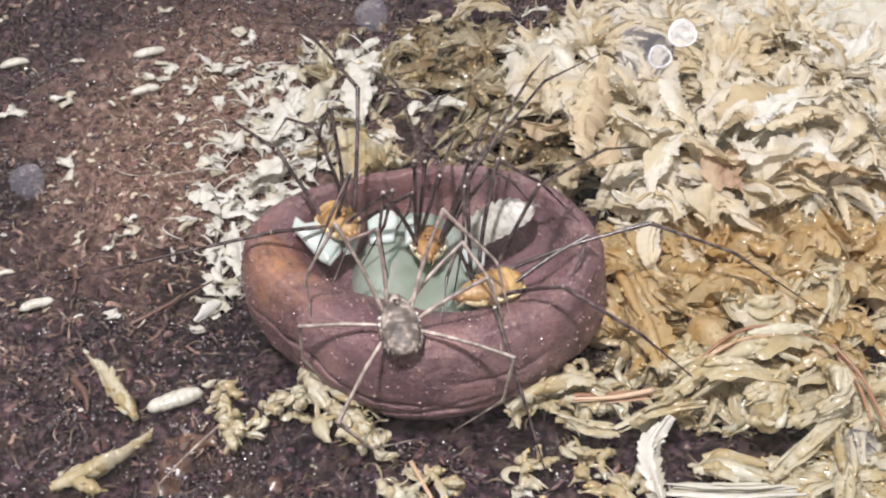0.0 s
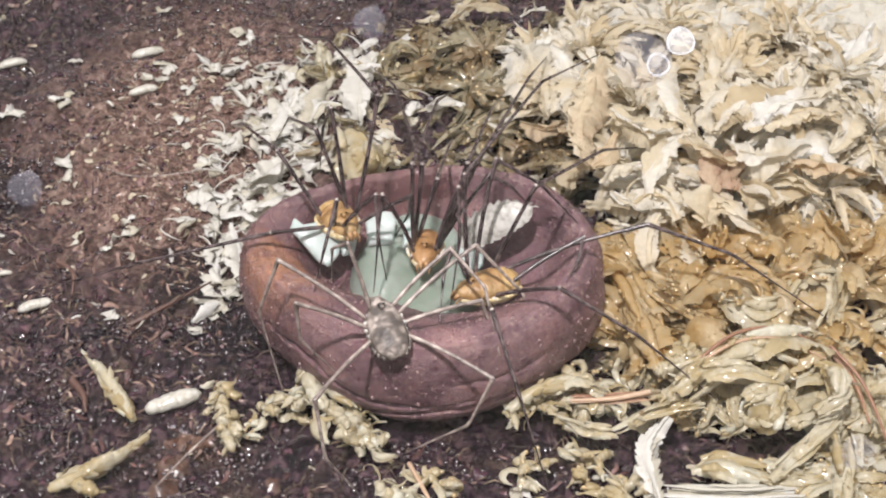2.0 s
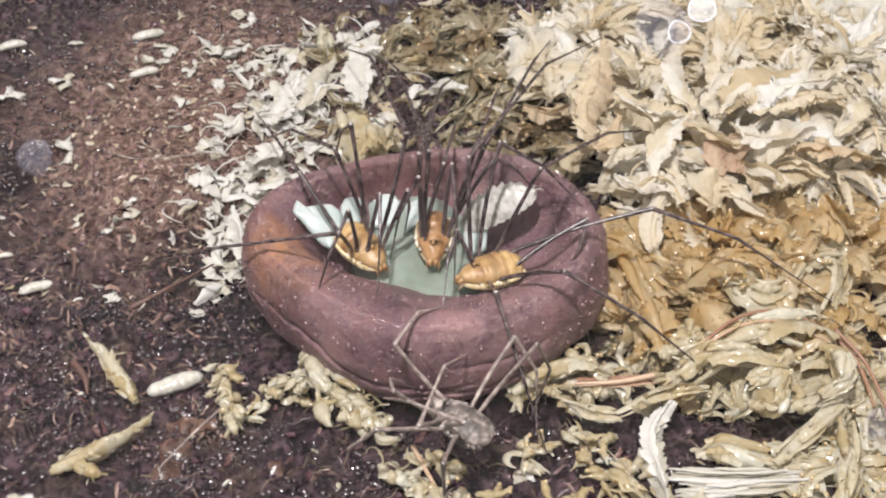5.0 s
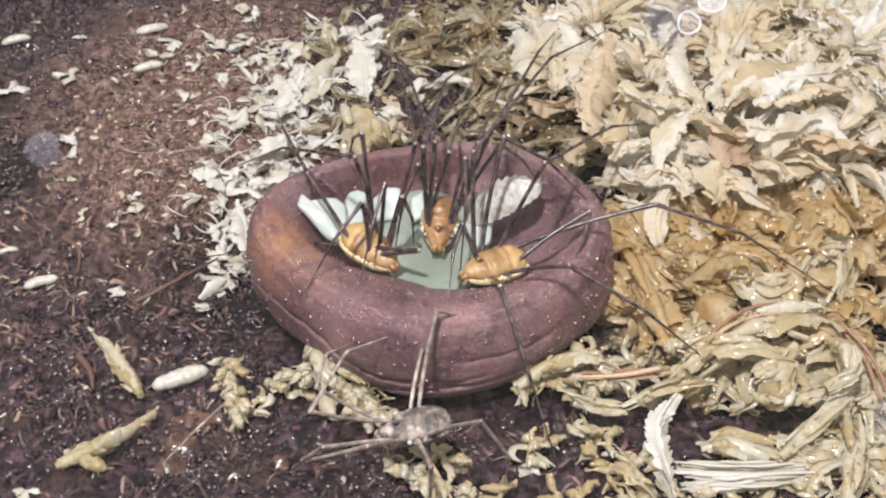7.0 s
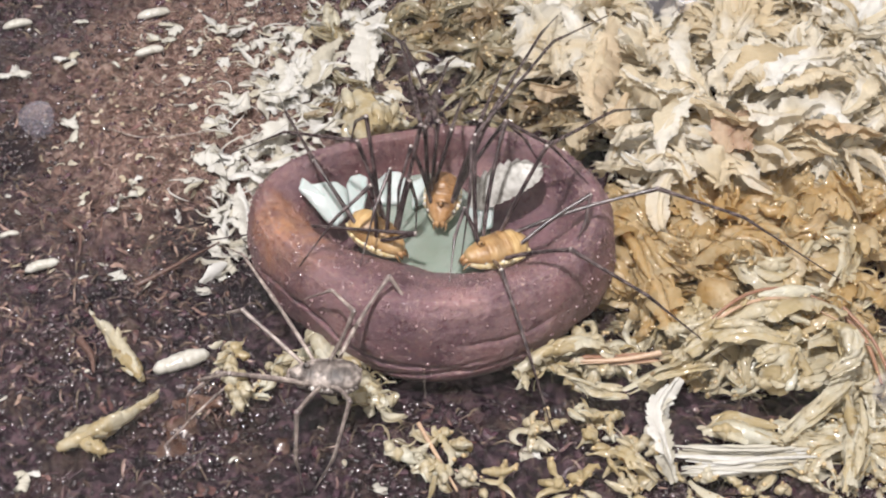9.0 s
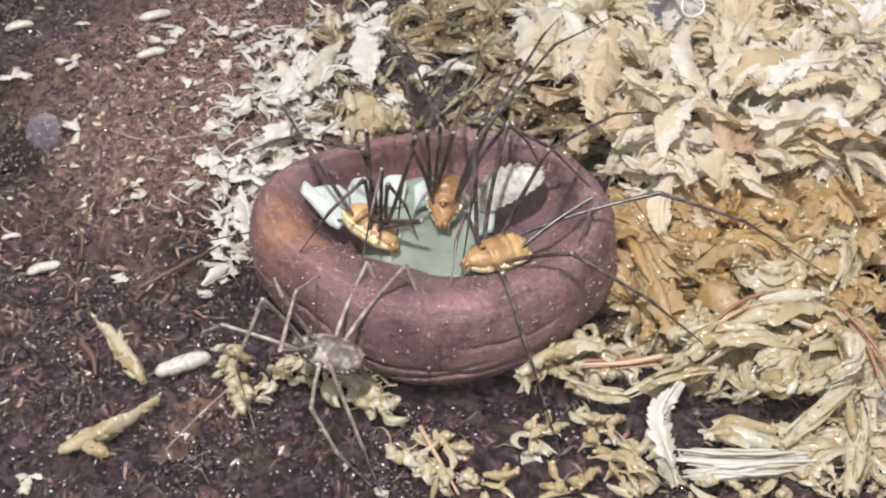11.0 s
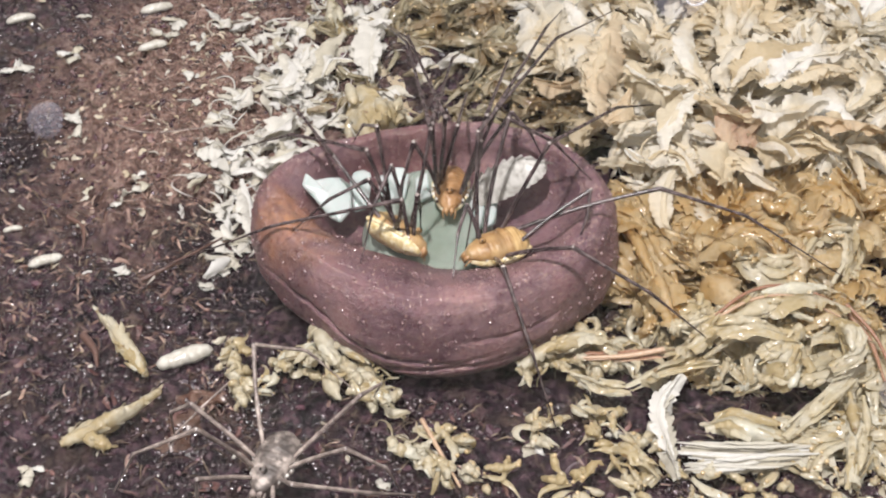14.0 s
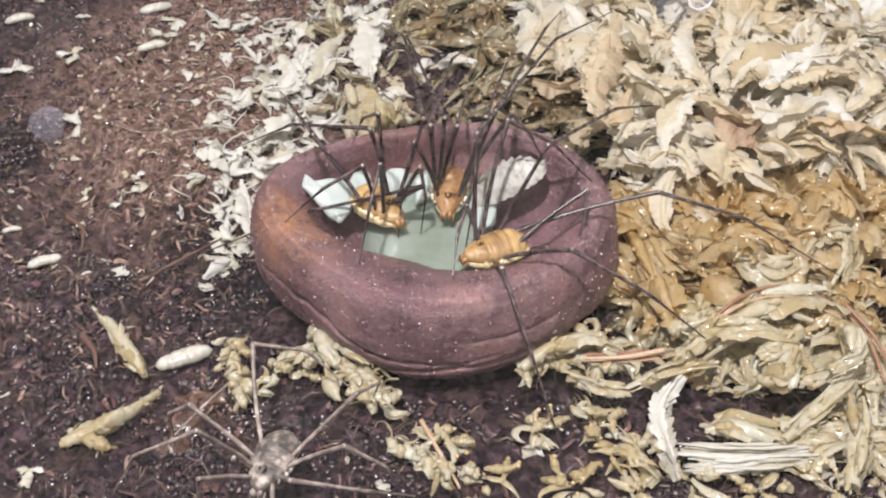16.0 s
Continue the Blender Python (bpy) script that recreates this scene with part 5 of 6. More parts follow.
moss_branch(((-25.8, 17.3, 2.5), (-24.2, 11.7, 2.5), (-23.0, 7.1, 2.5)), 3.0, FLAKE, WF, 786)
moss_branch(((-17.2, 62.1, 3.0), (-16.3, 57.2, 3.0), (-15.6, 52.9, 3.0)), 3.0, PALEMOSS, PF, 787)
moss_branch(((-10.5, 34.2, 6.0), (-9.1, 28.9, 6.5), (-7.9, 24.5, 6.5)), 4.6, PALEMOSS, PF, 788)
moss_branch(((-6.1, 30.9, 6.0), (-6.6, 26.7, 6.5), (-7.3, 24.5, 6.5)), 3.2, PALEMOSS, PF, 789)
moss_branch(((15.7, 52.0, 9.0), (17.2, 41.1, 10.0), (18.0, 33.0, 10.0)), 5.0, DRYMOSS, WB, 790)
moss_branch(((20.2, 51.2, 9.5), (20.9, 40.4, 10.5), (21.0, 31.1, 10.0)), 5.0, DRYMOSS, WB, 791)
moss_branch(((13.3, 51.4, 8.0), (14.4, 41.2, 9.0), (15.5, 36.6, 9.0)), 4.0, DRYMOSS, WB, 792)
moss_branch(((13.8, 34.5, 7.0), (18.0, 32.5, 7.5), (21.5, 34.7, 7.5)), 3.0, TANMOSS, TB, 793)
moss_branch(((8.9, 47.7, 5.0), (10.6, 44.9, 5.5), (13.2, 49.0, 5.0)), 2.6, PALEMOSS, PF, 794)


def build_beads(points, seed):
    """Tiny beads of water caught on the wet moss."""
    rng = np.random.default_rng(seed)
    p = np.array(points) + (0, 0, 0.08)
    bv, bf = ICO_V, ICO_F
    r = 0.13 * 2.6 ** (rng.random(len(p)) ** 1.6)
    v = bv[None] * r[:, None, None] + p[:, None]
    f = (bf[None] + (np.arange(len(p)) * len(bv))[:, None, None]).reshape(-1, 3)
    m, nodes, links, b = material("water_bead")
    b.inputs["Base Color"].default_value = (0.42, 0.31, 0.16, 1)
    b.inputs["Roughness"].default_value = 0.28
    b.inputs["IOR"].default_value = 1.9
    return tagged(solid("water_beads", v.reshape(-1, 3), f, m), "tiny water beads glinting on wet moss", "water", kind="stuff")


build_beads(WET_POINTS, 55)


STEM = island_material("red_brown_stem", ((0.0, (0.26, 0.13, 0.08)), (0.6, (0.38, 0.22, 0.14)), (1.0, (0.55, 0.40, 0.28))), rough=0.35, grain=900, spread=0.35)


def build_splinter(pts, w, label, seed, mat=FLAKE):
    rng = np.random.default_rng(seed)
    c = smooth_line(pts, 20)
    pieces = []
    for k in range(int(10 + w * 8)):
        off = rng.normal(0, w * 0.22, 3) * (1, 1, 0.35)
        q = c + off + np.cumsum(rng.normal(0, 0.035, c.shape), 0)
        a0 = rng.integers(0, 7)
        a1 = rng.integers(12, 20)
        r = rng.uniform(0.14, 0.48) * min(1.0, 0.4 + w / 4)
        pieces.append(tube(q[a0:a1 + 1], (r * 0.3, r, r * 0.8, r * 1.1, r * 0.2), 6, 0.5))
    if mat is FLAKE:
        pieces.append(strap(c - (0, 0, 0.3), w * 1.1, -0.35, rng, 0.6, 0.25, 0.2, 0.2))
    v, f = join(pieces)
    return tagged(solid("wood_splinter" if mat is FLAKE else "twig", v, f, mat), label, "splinter" if mat is FLAKE else "twig")


build_splinter(((26.8, -26.1, 1.8), (34.6, -26.7, 1.8), (43.2, -26.3, 1.8)), 3.4, "pale fibrous wood splinter on the moss", 1)
build_splinter(((26.8, -28.6, 1.6), (32.6, -27.9, 1.6), (37.0, -27.1, 1.6)), 2.2, "pale fibrous wood splinter on the moss", 2)
build_splinter(((16.1, -14.2, 3.0), (21.9, -13.8, 3.0), (26.5, -13.4, 3.0)), 1.5, "reddish fibrous stem lying on moss", 3, STEM)


def dead_leaf(pts, width, label, seed):
    rng = np.random.default_rng(seed)
    v, f = ribbon(smooth_line(pts, 22), width, 0.25, 5, 0.2, rng, 0.4)
    v[:, 2] = ground_height(v[:, 0], v[:, 1]) + 0.25 + 0.3 * vnoise(v[:, 0] * 0.9, v[:, 1] * 0.9, seed)
    return tagged(solid("dead_leaf", v, f, TANMOSS if "tan" in label else DEADLEAF), label, "leaf")


DEADLEAF = island_material("rotten_leaf", ((0.0, (0.07, 0.034, 0.024)), (1.0, (0.13, 0.06, 0.038))), rough=0.3, grain=700, spread=0.5, coat=0.3)
dead_leaf(((-26.9, -19.4, 1.2), (-28.0, -22.5, 1.1), (-29.7, -25.4, 0.9)), 4.2, "rotten reddish-brown leaf fragment on wet soil", 41)
dead_leaf(((-29.5, -17.0, 1.3), (-26.3, -17.1, 1.4), (-23.3, -17.7, 1.2)), 3.0, "rotten reddish-brown leaf fragment on wet soil", 42)
dead_leaf(((-17.4, -22.2, 1.2), (-15.8, -23.7, 1.1)), 2.2, "small ochre leaf fragment on wet soil", 43)
dead_leaf(((-10.9, 49.5, 3.0), (-7.2, 42.8, 3.0), (-2.5, 33.7, 3.0)), 3.6, "tan strip of dead leaf behind the dish", 44)


def build_root(pts, r, label):
    v, f = tube(smooth_line(pts, 24), (r, r * 0.9, r * 0.5), 6)
    return tagged(solid("root", v, f, STEM if "reddish" in label else PALELEG), label, "root")


build_root(((-22.8, -17.1, 2.2), (-25.7, -20.7, 1.8), (-28.8, -24.9, 1.2)), 0.16, "thin pale brown root lying across soil")
build_root(((-48.6, 33.0, 1.5), (-41.0, 29.2, 1.6), (-30.8, 30.4, 1.8)), 0.12, "thin dark brown root lying across peat")
build_root(((26.3, -13.8, 4.0), (21.8, -14.4, 3.5), (16.1, -14.2, 3.0)), 0.35, "reddish brown moss stem on the cushion")
build_root(((-1.2, -22.0, 1.5), (0.6, -25.9, 1.5), (3.0, -30.8, 1.2)), 0.30, "reddish brown moss stem on soil")
build_root(((46.6, -7.7, 6.0), (49.5, -12.6, 5.0), (50.2, -18.5, 4.0)), 0.35, "reddish brown moss stem on the cushion")

for i, (a, b, c, d) in enumerate((((29.5, -13.8, 6.5), (35.5, -10.2, 8.0), (41.0, -9.2, 8.0), (46.5, -11.0, 6.5)), ((30.5, -12.6, 6.5), (36.0, -8.8, 8.2), (41.5, -7.8, 8.2), (47.0, -9.6, 6.8)), ((47.4, -9.5, 7.0), (50.0, -14.0, 6.0), (51.2, -20.0, 4.5), (51.5, -24.5, 3.5)))):
    build_root((a, b, c, d), 0.24, "reddish thread-like moss stem in the wet cushion")


# ---- pale scraps on the soil ----
def flake(px, py, size, seed, kind="scrap", turn=None):
    rng = np.random.default_rng(seed)
    z = float(ground_height(px, py)) + 0.5
    pieces = []
    if kind == "grain":
        a = rng.random() * 3.1 if turn is None else radians(turn)
        s = np.linspace(-1, 1, 24)
        c = np.column_stack([px + np.cos(a) * s * size / 2, py + np.sin(a) * s * size / 2, z + 0.25 + 0.2 * np.cos(s * 2)])
        v, f = tube(c, np.sqrt(np.clip(1 - np.abs(s) ** 3.5, 0.03, 1)) * size * 0.17 * (1 + 0.05 * np.cos(np.arange(24) * 2.1)), 10, 0.8)
        v = v + 0.02 * size * vnoise(v[:, :1] * 1.3, v[:, 1:2] * 1.3, seed)
        pieces.append((v, f))
    else:
        for k in range(rng.integers(1, 4)):
            p = bend_path((px, py, z), rng.random() * 6.283, rng.uniform(0.0, 0.6), size * rng.uniform(0.4, 0.8), rng.uniform(0.2, 1.0), rng.normal(0, 1.4), rng, 9)
            pieces.append(frond(p, size * rng.uniform(0.2, 0.5), 0.12, rng.uniform(0.6, 1.0), 0.4, rng, rng.uniform(-0.2, 0.3), 8))
    v, f = join(pieces)
    return solid("pale_grain" if kind == "grain" else "moss_scrap", v, f, GRAIN if kind == "grain" else FLAKE)


def scrap_thing(p, size, seed, kind, label, turn=None):
    return tagged(flake(p[0], p[1], size, seed, kind, turn), label, "scrap", "pale scraps on the soil")


GR, SC = "plump white grain lying on dark soil", "torn white moss scrap lying on soil"
for i, (p, size, kind) in enumerate((
        ((-66.2, 59.1, 1.0), 4.6, "grain"), ((-45.8, 64.8, 1.0), 5.5, "grain"), ((-43.8, 51.0, 1.0), 4.6, "grain"), ((-29.2, -11.7, 1.0), 6.8, "grain"), ((-62.8, 43.5, 1.0), 4.5, "scrap"), ((-50.8, 31.4, 1.0), 4.5, "scrap"),
        ((-48.8, 3.2, 1.0), 4.2, "grain"), ((-38.9, 16.2, 1.0), 4.5, "scrap"), ((-41.2, 13.4, 1.0), 4.0, "scrap"), ((-55.9, 48.7, 1.0), 4.5, "scrap"), ((-37.8, 1.2, 1.0), 4.8, "scrap"), ((-43.1, 54.9, 1.0), 4.5, "scrap"),
        ((-35.7, 37.8, 1.0), 3.5, "scrap"), ((-29.1, 38.5, 1.0), 4.0, "scrap"), ((-37.0, 52.5, 1.0), 4.0, "scrap"), ((-32.7, 56.5, 1.0), 5.0, "scrap"), ((-54.8, 9.8, 1.0), 2.5, "grain"), ((-48.4, 47.9, 1.0), 1.8, "grain"),
        ((-21.4, -25.5, 1.0), 1.2, "grain"), ((-43.2, -27.8, 1.0), 3.5, "scrap"), ((-4.7, -29.2, 1.0), 5.0, "scrap"), ((-9.1, 55.7, 1.0), 4.5, "scrap"), ((12.1, -23.2, 1.0), 5.0, "scrap"), ((20.3, -22.4, 1.0), 2.2, "grain"), ((34.5, 3.8, 9.0), 3.5, "scrap"))):
    scrap_thing(p, size, 500 + i, kind, GR if kind == "grain" else SC, 24 if i < 7 else None)
rng_s = np.random.default_rng(77)
for (cx, cy, cz), sx, sy, n, big in (((-27.1, 31.7, 1.0), 3.2, 5.5, 9, 6.5), ((-26.4, 13.4, 1.0), 1.6, 8.0, 14, 6.0), ((-24.1, 26.5, 1.0), 4.0, 5.0, 9, 6.5), ((-21.2, 47.2, 1.0), 6.0, 6.0, 10, 7.0), ((-15.3, 48.7, 1.0), 5, 7, 10, 7.0), ((-25.9, 59.8, 1.0), 8, 7, 9, 7), ((-9.8, 42.8, 1.0), 5, 6, 8, 7), ((-11.5, 59.8, 1.0), 6, 7, 9, 7), ((-39.5, 59.8, 1.0), 8, 8, 9, 5.5), ((-28.9, 47.2, 1.0), 5, 6, 8, 5), ((-35.5, 19.2, 1.0), 9, 9, 9, 3.0)):
    for k in range(int(n * 0.65)):
        x, y = rng_s.normal(cx, sx), rng_s.normal(cy, sy)
        if (x / DISH_X) ** 2 + (y / DISH_Y) ** 2 > 1.02:
            scrap_thing((x, y), rng_s.uniform(0.5, 1.2) * big, 600 + rng_s.integers(0, 9999), "scrap", SC)


def scatter_flecks(n, seed):
    rng = np.random.default_rng(seed)
    p = np.vstack([everywhere(rng, n // 2), on_dry_patch(rng, n // 2)])
    pieces = []
    for x, y in p:
        q = bend_path((x, y, float(ground_height(x, y)) + 0.3), rng.random() * 6.283, rng.uniform(0, 0.5), rng.uniform(0.5, 2.2), 0.5, rng.normal(0, 1), rng, 5)
        pieces.append(ribbon(q, rng.uniform(0.25, 0.9), 0.3, 3, 0.25, rng))
    v, f = join(pieces)
    return tagged(solid("pale_flecks", v, f, DRYMOSS), "tiny pale plant flecks strewn over the soil", "flecks", kind="stuff")


scatter_flecks(520, 12)


def scatter_litter(name, mat, label, n, where, seed, size, slim):
    """Flat bits of decayed plant, felted into the soil."""
    rng = np.random.default_rng(seed)
    pieces = []
    for x, y in where(rng, n):
        ln = size * rng.uniform(0.3, 1.0) ** 1.5
        q = bend_path((x, y, float(ground_height(x, y)) + rng.uniform(-0.15, 0.15)), rng.random() * 6.283, rng.uniform(-0.1, 0.2), ln, rng.uniform(0, 0.4), rng.normal(0, 0.25), rng, 6)
        q[:, 2] = ground_height(q[:, 0], q[:, 1]) + rng.uniform(0.0, 0.35)
        pieces.append(ribbon(q, ln * rng.uniform(0.3, 1.0) * slim, rng.uniform(0, 0.5), 3, 0.3, rng, rng.normal(0, 0.6)))
    v, f = join(pieces)
    return tagged(solid(name, v, f, mat), label, "plant litter", kind="stuff")


LITTER = island_material("wet_litter", ((0.0, (0.0312, 0.0141, 0.0208)), (0.5, (0.079, 0.0379, 0.0503)), (0.8, (0.166, 0.0967, 0.0949)), (1.0, (0.416, 0.292, 0.237))), rough=0.25, spread=0.4)
BROWNLITTER = island_material("brown_litter", ((0.0, (0.0194, 0.00831, 0.0106)), (0.35, (0.0649, 0.0291, 0.0304)), (0.7, (0.152, 0.0706, 0.066)), (1.0, (0.292, 0.157, 0.138))), rough=0.3, spread=0.6, grain=1200, bump=0.0003)
DRYLITTER = island_material("dry_litter", ((0.0, (0.106, 0.0562, 0.0461)), (0.5, (0.25, 0.15, 0.123)), (0.8, (0.362, 0.237, 0.192)), (1.0, (0.625, 0.512, 0.41))), rough=0.6, spread=0.4)
scatter_litter("wet_litter", LITTER, "dark decayed plant bits felted into wet soil", 4200, off_sodden, 21, 2.6, 0.2)
scatter_litter("wet_litter", BROWNLITTER, "brown rotting plant bits in wet soil", 1500, off_sodden, 25, 3.4, 0.42)


def in_fibre_felt(rng, n):
    """Left of the dish, in loose clumps with sodden soil between."""
    p = np.column_stack([rng.uniform(-80, -21, n), rng.uniform(-20, 40, n)])
    clump = vnoise(p[:, 0] / 5.0, p[:, 1] / 5.0, 77) + 0.6 * vnoise(p[:, 0] / 1.8, p[:, 1] / 1.8, 78)
    return p[outside_dish(p, 1.05) & (~in_sodden(p) | (rng.random(n) < 0.12)) & (rng.random(n) < np.clip(0.35 + 0.9 * clump, 0.03, 1))]


TANLITTER = island_material("tan_fibre", ((0.0, (0.104, 0.0526, 0.0423)), (0.55, (0.239, 0.136, 0.108)), (0.88, (0.416, 0.273, 0.216)), (1.0, (0.686, 0.517, 0.432))), rough=0.35, spread=0.5, grain=1500, bump=0.0002)
scatter_litter("plant_fibres", TANLITTER, "tan fibres and bits of plant felted into soil", 4200, in_fibre_felt, 27, 2.3, 0.24)
for pts, r in ((((-36.4, 0.2, 0.9), (-32.5, 3.0, 1.3), (-27.2, 7.8, 1.2)), 0.30), (((-41.5, -9.0, 0.8), (-39.6, -11.5, 1.1), (-38.8, -14.0, 0.9)), 0.42), (((-48.0, 12.0, 0.8), (-45.5, 9.5, 1.2), (-44.8, 6.0, 0.8)), 0.34)):
    v, f = tube(smooth_line(pts, 16), (r * 1.3, r, r * 0.35), 6)
    tagged(solid("dry_stalk", v, f, TANLITTER), "pale brown dry stalk lying on wet soil", "stalk", "stalks on the soil")
scatter_litter("dry_litter", DRYLITTER, "reddish dry plant bits felted into the peat", 4600, on_dry_patch, 22, 2.0, 0.13)
scatter_litter("dry_litter", DRYLITTER, "reddish dry plant bits felted into the peat", 700, on_dry_patch, 23, 2.6, 0.45)


def white_curls(n, centre, spread, seed):
    """Fine white curled threads among the scraps."""
    rng = np.random.default_rng(seed)
    pieces = []
    for _ in range(n):
        x, y = rng.normal(centre[0], spread), rng.normal(centre[1], spread)
        if (x / DISH_X) ** 2 + (y / DISH_Y) ** 2 < 1.05:
            continue
        q = bend_path((x, y, float(ground_height(x, y)) + rng.uniform(0.8, 2.5)), rng.random() * 6.283, rng.uniform(0, 0.8), rng.uniform(2, 7), rng.uniform(0.2, 1.4), rng.normal(0, 2.2), rng, 12)
        pieces.append(tube(q, (0.09, 0.12, 0.05), 5))
    v, f = join(pieces)
    return tagged(solid("white_curls", v, f, FLAKE), "fine white curled threads among the moss scraps", "fibres", kind="stuff")


def by_the_edge(rng, n):
    cx, cy, cz = (-49.0, 3.0, 1.0)
    return np.column_stack([rng.normal(cx, 11, n), rng.normal(cy, 7, n)])


scatter_litter("pale_litter", DRYLITTER, "pale brown fibrous plant bits felted into wet soil", 300, by_the_edge, 24, 2.0, 0.12)
white_curls(26, (-18.7, 37.8, 1.0), 6.0, 31)
white_curls(14, (-26.8, 22.8, 1.0), 5.0, 32)
white_curls(20, (-11.2, 53.3, 1.0), 7.0, 33)

# ---- animals ----
def body_of(length, width, height, groove, rng_seed, x0=-1.0, x1=1.0):
    """An egg-shaped shell along x, the head end at +x, with cross grooves; parts of it between x0 and x1."""
    n, m = 40, 28
    u, w = np.meshgrid(np.linspace(x0, x1, n), np.linspace(0, 2 * np.pi, m, endpoint=False), indexing="ij")
    prof = np.sqrt(np.clip(1 - np.abs(u) ** 2.4, 0.0, 1)) * (1 - 0.18 * u)
    ridge = 1 - groove * 0.6 * np.exp(-((((u * 4.2) % 1.0) - 0.5) / 0.12) ** 2)
    prof = prof * ridge
    x = u * length / 2
    y = np.cos(w) * prof * width / 2
    z = np.sin(w) * prof * height / 2 * np.where(np.sin(w) < 0, 0.7, 1.0)
    z = z + 0.10 * vnoise(x * 1.9, y * 1.9, rng_seed) + 0.05 * vnoise(x * 5, y * 5, rng_seed + 1)
    return np.stack([x, y, z], -1).reshape(-1, 3), grid_faces(n, m, True)[:, ::-1]


HIPS = [(1.9, 1.0), (1.0, 1.35), (0.1, 1.45), (-0.7, 1.35)]


def hip_of(k, length=8.0):
    """Hips 0 to 3 on the left side from the front, 4 to 7 on the right."""
    x, y = HIPS[k % 4]
    return (x * length / 8, y if k < 4 else -y, -0.2)


def harvestman(label, back, flank, legskin, length, width, height, tail=None):
    """The trunk of a long-legged harvestman, head along +x."""
    thing = tagged(new("harvestman"), label, "harvestman", "harvestmen at the dish")
    v, f = body_of(length, width, height, 0.03, 3, -1.0, -0.32)
    solid("abdomen", v, f, tail or back, thing)
    v, f = body_of(length, width * 0.99, height * 0.99, 0.03, 3, -0.36, 0.40)
    solid("back", v, f, back, thing)
    v, f = body_of(length * 0.98, width * 0.93, height * 0.92, 0.02, 4, 0.30, 1.0)
    solid("carapace", v, f, back, thing)
    v, f = body_of(length * 0.94, width * 1.05, height * 0.9, 0.08, 5)
    v[:, 2] -= height * 0.16
    solid("underside", v, f, flank, thing, "paler segmented underside")
    # the scalloped seam between back and underside
    for sy in (-1, 1):
        lobes = []
        for u in np.linspace(-0.88, 0.30, 11):
            w = math.sqrt(1 - abs(u) ** 2.4) * (1 - 0.18 * u) * width / 2
            lobes.append(ball((u * length / 2, sy * w * 1.02, -height * 0.05), (length * 0.045, 0.24, 0.30), 6))
        v, f = join(lobes)
        solid("seam", v, f, flank, thing, "pale scalloped seam")
    v, f = ball((length * 0.24, 0, height * 0.45), (0.45, 0.36, 0.34))
    mound = solid("eye_mound", v, f, back, thing)
    for k in range(8):
        hx, hy, hz = hip_of(k, length)
        v, f = ball((hx, hy * 1.05, hz - 0.05), (0.56, 0.68, 0.56), 8)
        hipball = solid("leg_base", v, f, legskin, thing)
        v, f = ball((hx, hy * 1.46, hz + 0.18), 0.28, 6)
        solid("joint", v, f, JOINT, hipball, "white leg joint")
    for sy in (-1, 1):
        v, f = ball((length * 0.26, sy * 0.30, height * 0.53), 0.13)
        solid("eye", v, f, BLACK, mound, "shiny black eye")
        c = smooth_line(((length * 0.40, sy * 0.6, -0.4), (length * 0.46, sy * 0.75, -0.4), (length * 0.51, sy * 0.72, -0.8), (length * 0.53, sy * 0.6, -1.2)), 12)
        v, f = tube(c, (0.09, 0.11, 0.09, 0.05), 6)
        solid("pedipalp", v, f, BROWN if back is not GREYSKIN else legskin, thing)
        c = smooth_line(((length * 0.42, sy * 0.3, 0.1), (length * 0.49, sy * 0.32, -0.2), (length * 0.51, sy * 0.2, -0.9)), 8)
        v, f = tube(c, (0.3, 0.34, 0.08), 6)
        solid("jaw", v, f, BROWN if back is not GREYSKIN else legskin, thing)
    return thing


def matrix_between(a, b, up=(0, 0, 1)):
    """A pose at a whose x axis runs to b."""
    x = (Vector(b) - Vector(a)).normalized()
    y = Vector(up).cross(x)
    if y.length < 0.05:
        y = Vector((0, 1, 0)).cross(x)
    y.normalize()
    z = x.cross(y)
    m = Matrix((x, y, z)).transposed().to_4x4()
    m.translation = Vector(a)
    return m


def in_metres(m):
    m = m.copy()
    m.translation = m.translation * MM
    return m


def find_knee(hip, foot, l1, l2, hint):
    """Where two rods from hip and foot meet, on the hint's side."""
    hip, foot, hint = Vector(hip), Vector(foot), Vector(hint)
    way = foot - hip
    d = way.length
    d2 = min(max(d, abs(l1 - l2) + 0.05), l1 + l2 - 0.05)
    way.normalize()
    along = (l1 * l1 - l2 * l2 + d2 * d2) / (2 * d2)
    out = hint - hip
    out = out - way * out.dot(way)
    out.normalize()
    return hip + way * along + out * math.sqrt(max(l1 * l1 - along * along, 0.0001))


def at_time(keys, t):
    """A place between keyed places, held before and after them."""
    ts = [k[0] for k in keys]
    return [float(np.interp(t, ts, [k[1][i] for k in keys])) for i in range(3)]


def body_pose(rows, t):
    ts = [r[0] for r in rows]
    x, y, z = at_time(rows, t)
    h, p, r = (float(np.interp(t, ts, [row[i] for row in rows])) for i in (2, 3, 4))
    return Matrix.LocRotScale((x, y, z), Euler((radians(r), radians(-p), radians(h)), "XYZ"), None)


TIMES = [i * 0.5 for i in range(33)]
MOVES = []


